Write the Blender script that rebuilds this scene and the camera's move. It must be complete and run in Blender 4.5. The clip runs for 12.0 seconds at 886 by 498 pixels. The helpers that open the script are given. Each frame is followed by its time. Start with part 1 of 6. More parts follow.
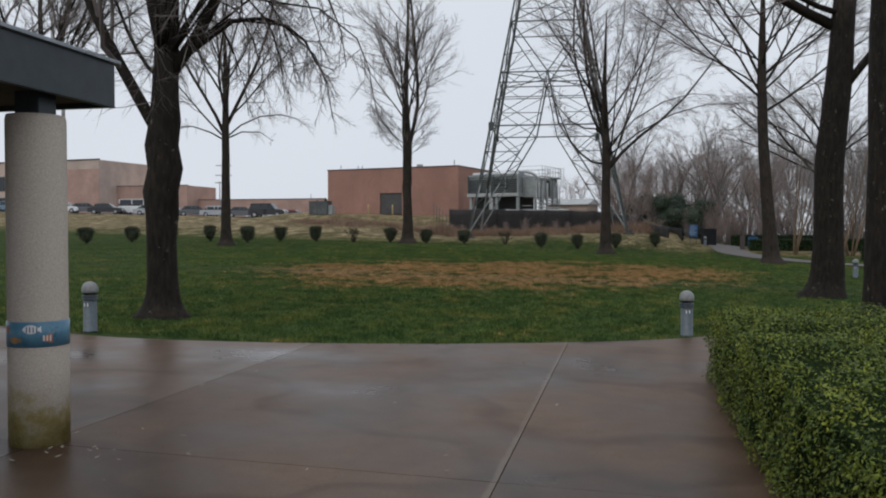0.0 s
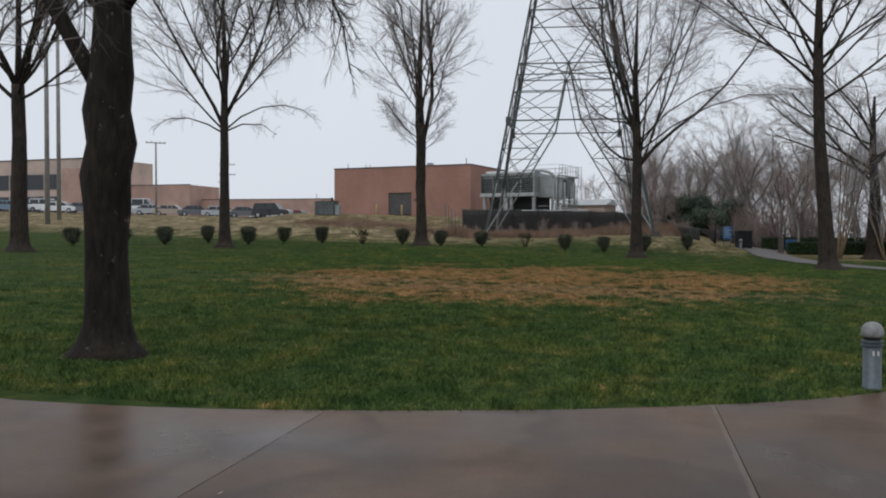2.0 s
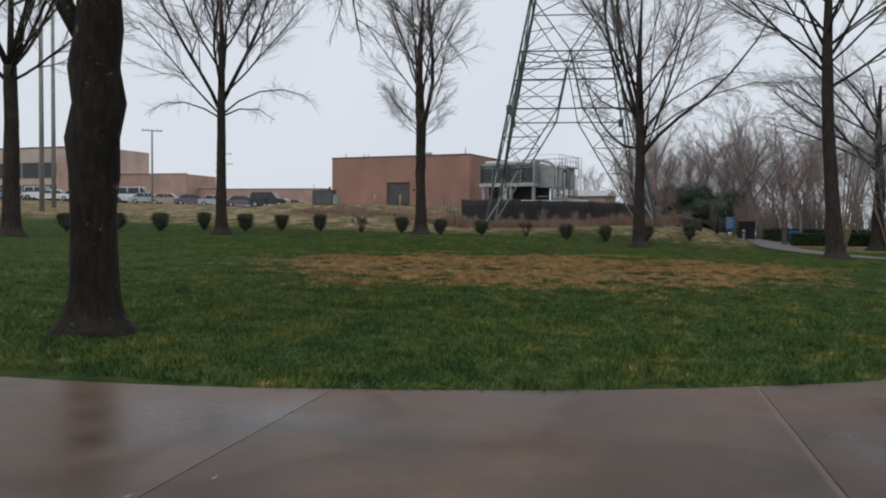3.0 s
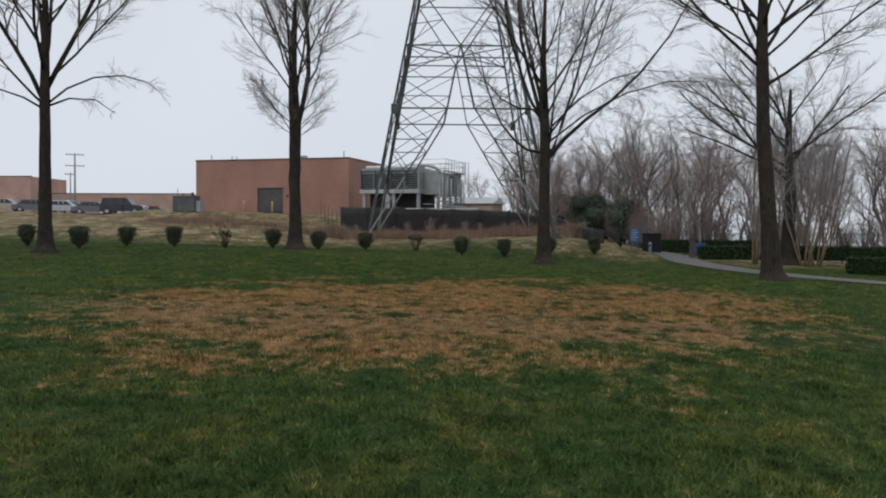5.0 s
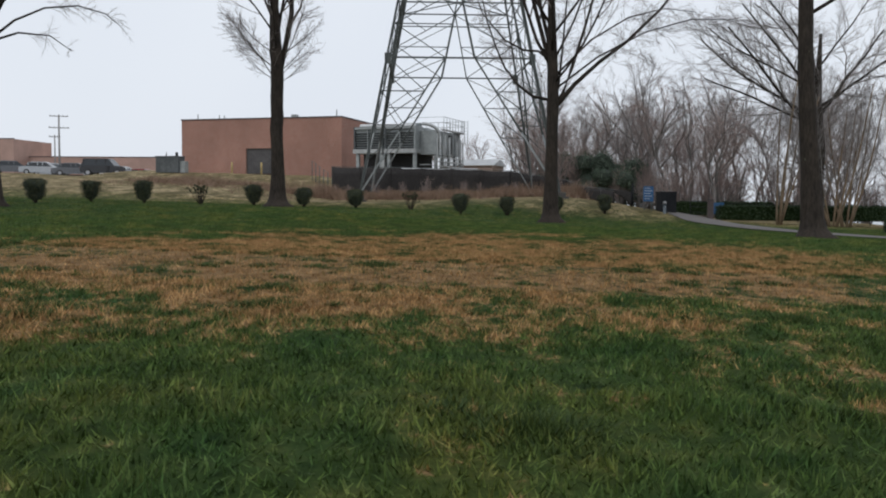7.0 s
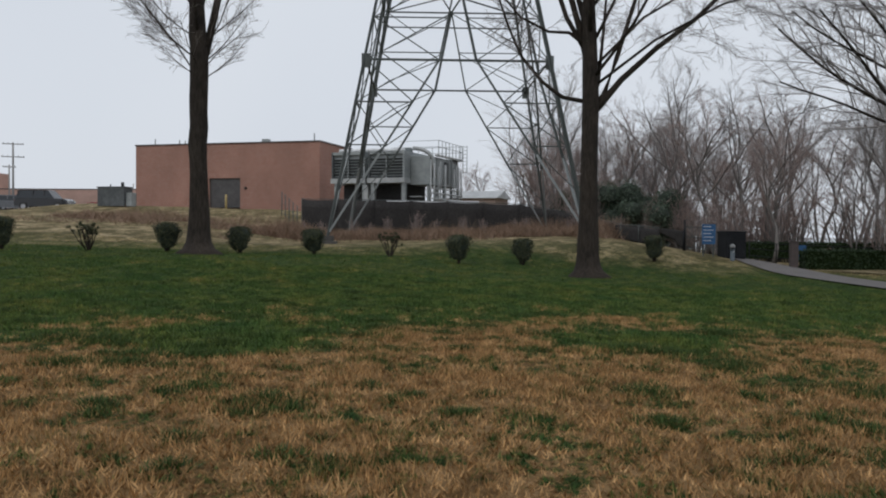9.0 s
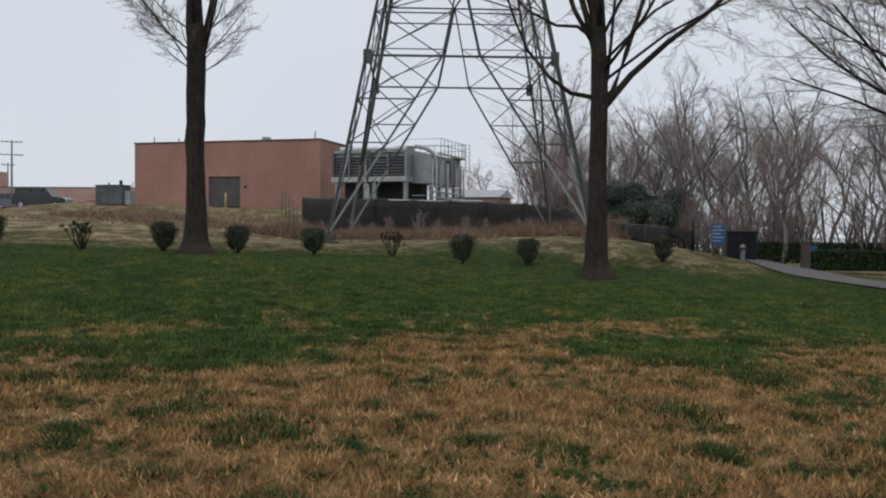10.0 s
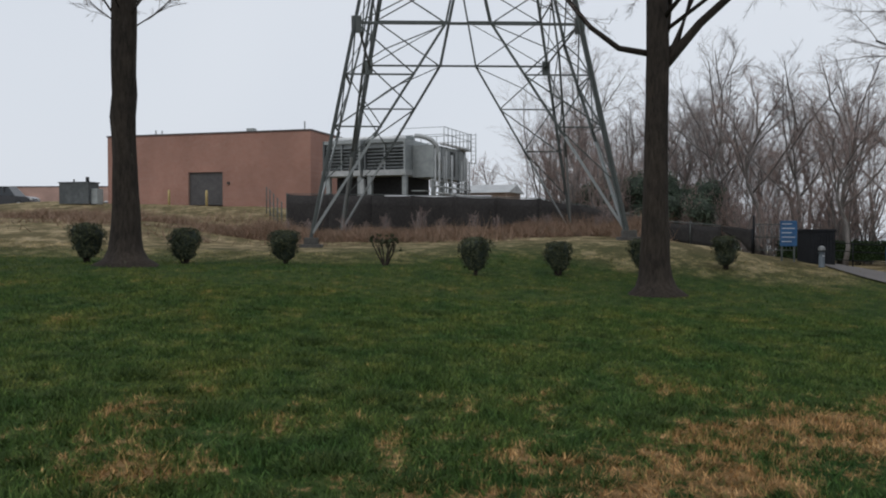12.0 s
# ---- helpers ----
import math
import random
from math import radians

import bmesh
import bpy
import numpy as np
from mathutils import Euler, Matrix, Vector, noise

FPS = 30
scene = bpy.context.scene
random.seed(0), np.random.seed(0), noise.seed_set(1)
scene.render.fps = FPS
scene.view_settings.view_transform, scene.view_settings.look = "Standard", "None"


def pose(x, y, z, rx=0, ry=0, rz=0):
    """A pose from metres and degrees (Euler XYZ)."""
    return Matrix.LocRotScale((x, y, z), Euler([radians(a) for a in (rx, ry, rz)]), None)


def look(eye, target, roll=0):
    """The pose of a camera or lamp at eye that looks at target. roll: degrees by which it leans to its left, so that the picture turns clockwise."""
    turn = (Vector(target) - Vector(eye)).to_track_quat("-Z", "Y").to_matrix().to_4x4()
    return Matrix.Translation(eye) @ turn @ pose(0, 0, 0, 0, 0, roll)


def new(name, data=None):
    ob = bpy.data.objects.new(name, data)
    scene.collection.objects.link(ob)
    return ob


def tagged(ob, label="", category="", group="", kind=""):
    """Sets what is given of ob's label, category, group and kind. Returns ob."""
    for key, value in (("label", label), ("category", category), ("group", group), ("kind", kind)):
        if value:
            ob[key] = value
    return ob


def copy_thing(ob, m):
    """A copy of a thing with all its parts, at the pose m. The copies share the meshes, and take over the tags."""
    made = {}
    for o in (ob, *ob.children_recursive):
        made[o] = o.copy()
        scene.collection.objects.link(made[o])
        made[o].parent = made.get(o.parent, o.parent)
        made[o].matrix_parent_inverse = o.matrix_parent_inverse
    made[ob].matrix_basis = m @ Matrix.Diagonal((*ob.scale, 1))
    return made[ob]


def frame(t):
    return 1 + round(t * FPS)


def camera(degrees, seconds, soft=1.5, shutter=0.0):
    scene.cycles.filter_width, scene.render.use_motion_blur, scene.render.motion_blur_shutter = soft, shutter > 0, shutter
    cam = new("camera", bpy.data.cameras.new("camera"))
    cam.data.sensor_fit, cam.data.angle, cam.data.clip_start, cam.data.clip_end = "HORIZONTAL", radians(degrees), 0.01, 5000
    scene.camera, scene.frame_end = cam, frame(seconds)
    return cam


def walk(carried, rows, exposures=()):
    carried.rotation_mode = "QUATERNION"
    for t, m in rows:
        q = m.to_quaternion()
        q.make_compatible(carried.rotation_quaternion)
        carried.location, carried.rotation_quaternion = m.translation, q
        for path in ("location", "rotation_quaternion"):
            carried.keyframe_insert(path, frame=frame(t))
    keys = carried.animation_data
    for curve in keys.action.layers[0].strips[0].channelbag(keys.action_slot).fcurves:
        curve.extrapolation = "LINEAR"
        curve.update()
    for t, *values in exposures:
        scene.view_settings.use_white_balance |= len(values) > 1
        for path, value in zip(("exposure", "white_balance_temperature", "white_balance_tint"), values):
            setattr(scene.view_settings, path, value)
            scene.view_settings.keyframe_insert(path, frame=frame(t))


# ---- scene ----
cam = camera(54.4, 12.0, soft=2.0)
PATH = [
    (0, (-0.111, 4.791, 1.576), (-0.525, 6.748, 1.534), -0.17),
    (0.5, (-0.183, 4.874, 1.424), (-0.599, 6.829, 1.354), 1.77),
    (1, (-0.624, 6.078, 1.456), (-1.055, 8.030, 1.408), 3.31),
    (1.5, (-1.256, 7.722, 1.552), (-1.683, 9.676, 1.508), 0.12),
    (2, (-1.723, 8.982, 1.586), (-2.149, 10.936, 1.547), -0.03),
    (2.5, (-1.978, 9.502, 1.328), (-2.399, 11.456, 1.286), 0.28),
    (2.7, (-1.977, 9.501, 1.328), (-2.397, 11.456, 1.272), 0.29),
    (4.3, (-3.247, 13.702, 1.405), (-3.575, 15.675, 1.356), 0.25),
    (4.5, (-3.366, 14.667, 1.535), (-3.602, 16.652, 1.486), -0.23),
    (5, (-3.711, 16.496, 1.819), (-3.845, 18.491, 1.775), 0.26),
    (5.5, (-3.827, 17.325, 1.376), (-3.955, 19.320, 1.338), 0.55),
    (6, (-3.812, 17.473, 1.096), (-3.940, 19.468, 1.059), 0.64),
    (6.5, (-3.839, 18.437, 1.109), (-3.968, 20.431, 1.037), 0.52),
    (7, (-3.915, 20.694, 1.080), (-4.045, 22.687, 0.967), 0.36),
    (7.2, (-3.939, 21.911, 1.031), (-4.070, 23.903, 0.921), 0.36),
    (8.8, (-4.456, 33.048, 1.499), (-4.582, 35.044, 1.463), 0.22),
    (9, (-4.502, 33.658, 1.450), (-4.628, 35.653, 1.416), 0.37),
    (9.5, (-4.627, 34.432, 1.375), (-4.751, 36.428, 1.338), 0.45),
    (10, (-4.662, 34.518, 1.469), (-4.790, 36.514, 1.433), 0.47),
    (10.5, (-4.742, 34.936, 1.470), (-4.872, 36.932, 1.433), 0.36),
    (11, (-4.867, 36.395, 1.441), (-4.999, 38.390, 1.403), 0.18),
    (11.5, (-5.029, 38.741, 1.485), (-5.163, 40.736, 1.445), 0.08),
    (12, (-5.256, 41.638, 1.606), (-5.389, 43.633, 1.565), 0.01),
]
walk(cam, [(t, look(eye, target, roll)) for t, eye, target, roll in PATH], [(0, 0.06), (4.5, 0.06), (6.4, 0.04), (7, 0.2), (9, 0.0), (10.5, 0.0), (11.2, 0.1), (12, 0.04)])

# ---- world and light: an overcast, misty day ----
world = bpy.data.worlds.new("overcast_sky")
scene.world = world
world.use_nodes = True
wt = world.node_tree
wt.nodes.clear()
w_out = wt.nodes.new("ShaderNodeOutputWorld")
w_bg = wt.nodes.new("ShaderNodeBackground")
w_sky = wt.nodes.new("ShaderNodeTexSky")
w_sky.sky_type, w_sky.sun_disc = "NISHITA", False
w_sky.sun_elevation, w_sky.sun_rotation = radians(48), radians(200)
w_sky.dust_density, w_sky.air_density = 4.0, 1.0
w_dim = wt.nodes.new("ShaderNodeVectorMath")
w_dim.operation = "SCALE"
w_dim.inputs[3].default_value = 0.08
w_geo = wt.nodes.new("ShaderNodeTexCoord")
w_cloud = wt.nodes.new("ShaderNodeTexNoise")
w_cloud.inputs["Scale"].default_value = 1.3
w_cloud.inputs["Detail"].default_value = 3
w_ramp = wt.nodes.new("ShaderNodeValToRGB")
w_ramp.color_ramp.elements[0].position, w_ramp.color_ramp.elements[0].color = 0.3, (0.640, 0.690, 0.770, 1)
w_ramp.color_ramp.elements[1].position, w_ramp.color_ramp.elements[1].color = 0.75, (0.745, 0.785, 0.845, 1)
w_mix = wt.nodes.new("ShaderNodeMix")
w_mix.data_type = "RGBA"
w_mix.inputs[0].default_value = 0.93
wt.links.new(w_sky.outputs[0], w_dim.inputs[0])
wt.links.new(w_geo.outputs["Generated"], w_cloud.inputs["Vector"])
wt.links.new(w_cloud.outputs[0], w_ramp.inputs[0])
wt.links.new(w_dim.outputs[0], w_mix.inputs[6])
wt.links.new(w_ramp.outputs[0], w_mix.inputs[7])
wt.links.new(w_mix.outputs[2], w_bg.inputs[0])
w_bg.inputs[1].default_value = 1.0
wt.links.new(w_bg.outputs[0], w_out.inputs[0])

sun = new("sun", bpy.data.lights.new("sun", "SUN"))
sun.data.energy, sun.data.angle, sun.data.color = 0.6, radians(40), (1.0, 0.97, 0.93)
sun.matrix_world = look((0, 0, 40), (10, 27, 0))

# ---- materials ----


def node(nt, kind, **inputs):
    n = nt.nodes.new("ShaderNode" + kind)
    for k, v in inputs.items():
        n.inputs[k.replace("_", " ")].default_value = v
    return n


def blank(name):
    m = bpy.data.materials.new(name)
    m.use_nodes = True
    nt = m.node_tree
    return m, nt, nt.nodes["Principled BSDF"]


def ramp(nt, source, stops):
    r = nt.nodes.new("ShaderNodeValToRGB")
    els = r.color_ramp.elements
    while len(els) < len(stops):
        els.new(0.5)
    for e, (p, c) in zip(els, stops):
        e.position, e.color = p, (*c, 1) if len(c) == 3 else c
    nt.links.new(source, r.inputs[0])
    return r.outputs[0]


def blend(nt, fac, a, b, kind="MIX"):
    m = nt.nodes.new("ShaderNodeMix")
    m.data_type, m.blend_type = "RGBA", kind
    for i, v in ((0, fac), (6, a), (7, b)):
        if isinstance(v, (int, float)):
            m.inputs[i].default_value = v
        elif isinstance(v, tuple):
            m.inputs[i].default_value = (*v, 1)
        else:
            nt.links.new(v, m.inputs[i])
    return m.outputs[2]


def grain(nt, scale, detail=5.0, rough=0.6, stretch=None, where="Position"):
    """Noise over the surface in metres."""
    if where == "Position":
        src = nt.nodes.new("ShaderNodeNewGeometry").outputs["Position"]
    else:
        src = nt.nodes.new("ShaderNodeTexCoord").outputs["Object"]
    if stretch:
        mp = nt.nodes.new("ShaderNodeMapping")
        mp.inputs["Scale"].default_value = stretch
        nt.links.new(src, mp.inputs[0])
        src = mp.outputs[0]
    n = node(nt, "TexNoise", Scale=scale, Detail=detail, Roughness=rough)
    nt.links.new(src, n.inputs["Vector"])
    return n.outputs[0]


def bump(nt, bsdf, height, strength=0.3, distance=0.01):
    b = node(nt, "Bump", Strength=strength, Distance=distance)
    nt.links.new(height, b.inputs["Height"])
    nt.links.new(b.outputs[0], bsdf.inputs["Normal"])


def surf(name, dark, light, fine=30.0, coarse=1.2, rough=0.8, metal=0.0, relief=0.3, depth=0.01, stretch=None, where="Object", vary=0.0):
    """A plain surface: fine grain, coarse staining, relief; vary: lightness from piece to piece."""
    m, nt, b = blank(name)
    f = grain(nt, fine, 6, 0.65, stretch, where)
    c = grain(nt, coarse, 4, 0.6, None, where)
    base = ramp(nt, f, [(0.3, dark), (0.7, light)])
    stain = ramp(nt, c, [(0.3, (0.72, 0.72, 0.72)), (0.7, (1.15, 1.15, 1.15))])
    col = blend(nt, 1.0, base, stain, "MULTIPLY")
    if vary:
        info = nt.nodes.new("ShaderNodeObjectInfo")
        v = ramp(nt, info.outputs["Random"], [(0, (1 - vary,) * 3), (1, (1 + vary,) * 3)])
        col = blend(nt, 1.0, col, v, "MULTIPLY")
    nt.links.new(col, b.inputs["Base Color"])
    b.inputs["Metallic"].default_value = metal
    rr = ramp(nt, c, [(0.3, (max(rough - 0.12, 0.05),) * 3), (0.7, (min(rough + 0.1, 1),) * 3)])
    nt.links.new(rr, b.inputs["Roughness"])
    if relief:
        bump(nt, b, f, relief, depth)
    return m


def lawn_colour(nt):
    """Green winter lawn with an oval of dead straw-coloured grass, mottled, and tan rough grass beyond the shrubs."""
    geo = nt.nodes.new("ShaderNodeNewGeometry")
    sep = nt.nodes.new("ShaderNodeSeparateXYZ")
    nt.links.new(geo.outputs["Position"], sep.inputs[0])

    def math_(op, a, b=None):
        n = nt.nodes.new("ShaderNodeMath")
        n.operation = op
        for i, v in enumerate((a, b)):
            if v is None:
                continue
            if isinstance(v, (int, float)):
                n.inputs[i].default_value = v
            else:
                nt.links.new(v, n.inputs[i])
        return n.outputs[0]
    X, Y = sep.outputs[0], sep.outputs[1]
    # the dead oval leans a little to one side; two green islands stand in its far part
    lean = math_("MULTIPLY", math_("SUBTRACT", Y, PATCH[1]), 0.2)
    ex = math_("DIVIDE", math_("SUBTRACT", math_("SUBTRACT", X, PATCH[0]), lean), PATCH[2])
    ey = math_("DIVIDE", math_("SUBTRACT", Y, PATCH[1]), PATCH[3])
    d = math_("SQRT", math_("ADD", math_("MULTIPLY", ex, ex), math_("MULTIPLY", ey, ey)))
    big = grain(nt, 0.22, 3, 0.55)
    mid = grain(nt, 0.9, 4, 0.65, (1.0, 0.6, 1.0))
    small = grain(nt, 4.0, 5, 0.7, (1.0, 0.7, 1.0))
    tuft = grain(nt, 13.0, 3, 0.6)
    fine = grain(nt, 38.0, 4, 0.75)
    edge = math_("ADD", d, math_("MULTIPLY", math_("SUBTRACT", big, 0.5), 0.9))
    for ix, iy, ir in ((-8.0, 44.3, 1.7), (-2.4, 45.6, 1.9), (-10.6, 40.6, 1.3)):
        jx, jy = math_("SUBTRACT", X, ix), math_("MULTIPLY", math_("SUBTRACT", Y, iy), 0.8)
        away = math_("SQRT", math_("ADD", math_("MULTIPLY", jx, jx), math_("MULTIPLY", jy, jy)))
        edge = math_("ADD", edge, math_("MULTIPLY", math_("MAXIMUM", math_("SUBTRACT", 1.0, math_("DIVIDE", away, ir)), 0.0), 0.8))
    core = ramp(nt, math_("MULTIPLY", edge, 0.6), [(0.44, (1, 1, 1)), (0.72, (0, 0, 0))])
    clump = math_("ADD", math_("MULTIPLY", mid, 0.6), math_("MULTIPLY", small, 0.45))
    mottle = math_("ADD", math_("ADD", math_("MULTIPLY", math_("SUBTRACT", mid, 0.5), 1.1), math_("MULTIPLY", math_("SUBTRACT", small, 0.5), 1.25)), math_("MULTIPLY", math_("SUBTRACT", tuft, 0.5), 0.9))
    thresh = math_("ADD", math_("MULTIPLY", core, 0.505), mottle)
    dead = ramp(nt, thresh, [(0.28, (0, 0, 0)), (0.46, (1, 1, 1))])
    far = math_("ADD", math_("ADD", Y, math_("MULTIPLY", big, 9.0)), math_("MULTIPLY", mid, 3.0))
    hump = math_("MAXIMUM", math_("SUBTRACT", 10.0, math_("ABSOLUTE", math_("ADD", X, 5.0))), 0.0)
    far = math_("SUBTRACT", far, math_("MULTIPLY", hump, 0.45))
    farm = node(nt, "MapRange")
    farm.inputs[1].default_value, farm.inputs[2].default_value = 71.5, 80.0
    nt.links.new(far, farm.inputs[0])
    green = ramp(nt, small, [(0.3, (0.022, 0.043, 0.014)), (0.5, (0.056, 0.090, 0.026)), (0.7, (0.115, 0.140, 0.048))])
    olive = ramp(nt, mid, [(0.35, (0.62, 0.80, 0.75)), (0.5, (1.0, 1.0, 0.9)), (0.68, (1.5, 1.15, 0.95))])
    green = blend(nt, 1.0, green, olive, "MULTIPLY")
    straw = ramp(nt, small, [(0.3, (0.098, 0.057, 0.025)), (0.5, (0.245, 0.146, 0.066)), (0.7, (0.410, 0.265, 0.132))])
    # dry tan grass, brightened further so the colour holds the far mist
    tan = ramp(nt, mid, [(0.3, (0.24, 0.195, 0.10)), (0.5, (0.42, 0.335, 0.19)), (0.7, (0.54, 0.435, 0.27))])
    col = blend(nt, dead, green, straw)
    tan = blend(nt, 1.0, tan, ramp(nt, small, [(0.32, (0.62, 0.68, 0.6)), (0.5, (1.0, 1.0, 1.0)), (0.68, (1.25, 1.15, 1.1))]), "MULTIPLY")
    tan = blend(nt, ramp(nt, clump, [(0.50, (0.75, 0.75, 0.75)), (0.60, (0, 0, 0))]), tan, (0.125, 0.105, 0.052))
    col = blend(nt, farm.outputs[0], col, tan)
    sh = ramp(nt, fine, [(0.25, (0.55, 0.55, 0.55)), (0.75, (1.35, 1.35, 1.35))])
    return blend(nt, 1.0, col, sh, "MULTIPLY"), fine, small


PATCH = (-4.3, 38.0, 9.0, 11.5)
M = {}
m, nt, b = blank("lawn")
col, fine, small = lawn_colour(nt)
# sheet darkened: the shade between blades is put into its colour
nt.links.new(blend(nt, 1.0, col, (0.68, 0.68, 0.68), "MULTIPLY"), b.inputs["Base Color"])
b.inputs["Roughness"].default_value = 0.9
b.inputs["Specular IOR Level"].default_value = 0.04
bump(nt, b, fine, 0.4, 0.015)
M["lawn"] = m
m, nt, b = blank("grass_blade")
col, fine, small = lawn_colour(nt)
info = nt.nodes.new("ShaderNodeNewGeometry")
# random blade tones, all raised to paint sky-lit tips
tint = ramp(nt, info.outputs["Random Per Island"], [(0, (0.95, 0.95, 0.9)), (0.65, (1.6, 1.57, 1.48)), (1.0, (2.1, 2.02, 1.86))])
nt.links.new(blend(nt, 1.0, col, tint, "MULTIPLY"), b.inputs["Base Color"])
b.inputs["Roughness"].default_value = 0.65
b.inputs["Specular IOR Level"].default_value = 0.10
M["blade"] = m

# wet, brownish sealed concrete with drying marks
for key, low, high in (("wet", 0.26, 0.52), ("wet_smooth", 0.20, 0.46)):
    m, nt, b = blank(key + "_concrete")
    f = grain(nt, 60, 6, 0.7)
    c = grain(nt, 0.55, 4, 0.55)
    g = grain(nt, 3.5, 5, 0.6)
    base = ramp(nt, f, [(0.3, (0.092, 0.058, 0.038)), (0.7, (0.150, 0.097, 0.066))])
    # damp staining, its contrast widened to stand in for long reflections
    stain = ramp(nt, c, [(0.36, (0.55, 0.53, 0.53)), (0.60, (1.2, 1.2, 1.2))])
    spots = ramp(nt, g, [(0.3, (0.85, 0.85, 0.85)), (0.7, (1.1, 1.1, 1.1))])
    col = blend(nt, 1.0, blend(nt, 1.0, base, stain, "MULTIPLY"), spots, "MULTIPLY")
    # meandering tide lines where puddles dried
    tide = grain(nt, 0.42, 2, 0.4)
    col = blend(nt, 1.0, col, ramp(nt, tide, [(0.45, (1, 1, 1)), (0.475, (0.70, 0.67, 0.65)), (0.49, (0.74, 0.71, 0.69)), (0.53, (1, 1, 1))]), "MULTIPLY")
    # pale strip along one joint, its reflective sheen painted into the colour
    sepx = nt.nodes.new("ShaderNodeSeparateXYZ")
    nt.links.new(nt.nodes.new("ShaderNodeNewGeometry").outputs["Position"], sepx.inputs[0])
    wob = nt.nodes.new("ShaderNodeMath")
    wob.operation = "MULTIPLY_ADD"
    wob.inputs[1].default_value = 0.05
    nt.links.new(g, wob.inputs[0])
    nt.links.new(sepx.outputs[0], wob.inputs[2])
    mr = node(nt, "MapRange")
    mr.inputs[1].default_value, mr.inputs[2].default_value = -1.34, -0.74
    nt.links.new(wob.outputs[0], mr.inputs[0])
    col = blend(nt, ramp(nt, mr.outputs[0], [(0.63, (0, 0, 0)), (0.665, (0.45, 0.45, 0.45)), (0.71, (0.5, 0.5, 0.5)), (0.725, (0, 0, 0))]), col, (0.205, 0.160, 0.120))
    # tone from slab to slab: uneven wetness and painted reflection
    info = nt.nodes.new("ShaderNodeObjectInfo")
    col = blend(nt, 1.0, col, ramp(nt, info.outputs["Random"], [(0, (0.72, 0.72, 0.72)), (1, (1.0, 1.0, 1.0))]), "MULTIPLY")
    nt.links.new(col, b.inputs["Base Color"])
    nt.links.new(ramp(nt, c, [(0.3, (low,) * 3), (0.65, (high,) * 3)]), b.inputs["Roughness"])
    b.inputs["Specular IOR Level"].default_value = 0.17 if key == "wet" else 0.26
    bump(nt, b, f, 0.12, 0.004)
    M[key] = m

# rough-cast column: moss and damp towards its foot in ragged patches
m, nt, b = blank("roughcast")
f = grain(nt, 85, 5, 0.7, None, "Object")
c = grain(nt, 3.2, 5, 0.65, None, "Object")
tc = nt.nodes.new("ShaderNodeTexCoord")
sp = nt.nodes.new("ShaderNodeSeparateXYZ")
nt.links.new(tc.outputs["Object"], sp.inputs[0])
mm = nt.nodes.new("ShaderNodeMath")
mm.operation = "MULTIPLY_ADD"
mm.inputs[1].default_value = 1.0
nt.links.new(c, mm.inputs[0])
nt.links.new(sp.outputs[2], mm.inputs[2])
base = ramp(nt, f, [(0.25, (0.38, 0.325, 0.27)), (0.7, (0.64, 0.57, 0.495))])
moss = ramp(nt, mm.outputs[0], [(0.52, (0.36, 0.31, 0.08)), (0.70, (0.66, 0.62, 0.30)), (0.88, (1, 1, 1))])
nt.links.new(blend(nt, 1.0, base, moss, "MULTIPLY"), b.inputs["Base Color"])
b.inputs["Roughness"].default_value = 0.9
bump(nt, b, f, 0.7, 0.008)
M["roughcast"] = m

# bark: furrowed, wet, with pale lichen flecks
for key, flecks in (("bark", 0.70), ("bark_lichen", 0.625)):
    m, nt, b = blank(key)
    fur = grain(nt, 16, 6, 0.7, (1, 1, 0.22), "Object")
    big = grain(nt, 2.2, 4, 0.6, None, "Object")
    li = grain(nt, 9.0, 6, 0.75, (1, 1, 0.6), "Object")
    base = ramp(nt, fur, [(0.3, (0.008, 0.0068, 0.0056)), (0.7, (0.034, 0.028, 0.023))])
    base = blend(nt, 1.0, base, ramp(nt, big, [(0.3, (0.7, 0.7, 0.7)), (0.7, (1.25, 1.2, 1.1))]), "MULTIPLY")
    spots = ramp(nt, li, [(flecks, (0, 0, 0)), (flecks + 0.06, (1, 1, 1))])
    nt.links.new(blend(nt, spots, base, (0.17, 0.17, 0.13)), b.inputs["Base Color"])
    b.inputs["Roughness"].default_value = 0.8
    b.inputs["Specular IOR Level"].default_value = 0.15
    bump(nt, b, fur, 0.6, 0.02)
    M[key] = m
# bark of farther trees and shrubs, lightened so its colour carries haze
m, nt, b = blank("bark_hazed")
fur = grain(nt, 14, 6, 0.7, (1, 1, 0.22), "Object")
big = grain(nt, 1.6, 4, 0.6, None, "Object")
base = ramp(nt, fur, [(0.3, (0.017, 0.014, 0.012)), (0.7, (0.060, 0.050, 0.043))])
li = grain(nt, 4.0, 6, 0.75, (1, 1, 0.5), "Object")
base = blend(nt, ramp(nt, li, [(0.64, (0, 0, 0)), (0.72, (0.8, 0.8, 0.8))]), base, (0.13, 0.135, 0.095))
nt.links.new(blend(nt, 1.0, base, ramp(nt, big, [(0.3, (0.75, 0.75, 0.75)), (0.7, (1.25, 1.2, 1.1))]), "MULTIPLY"), b.inputs["Base Color"])
b.inputs["Roughness"].default_value = 0.85
b.inputs["Specular IOR Level"].default_value = 0.15
bump(nt, b, fur, 0.6, 0.02)
M["bark_hazed"] = m
# twigs and far bark are paled: the mist is put into their colours
M["twig"] = surf("twig", (0.12, 0.10, 0.092), (0.21, 0.175, 0.16), 3, 0.3, 0.8, relief=0)
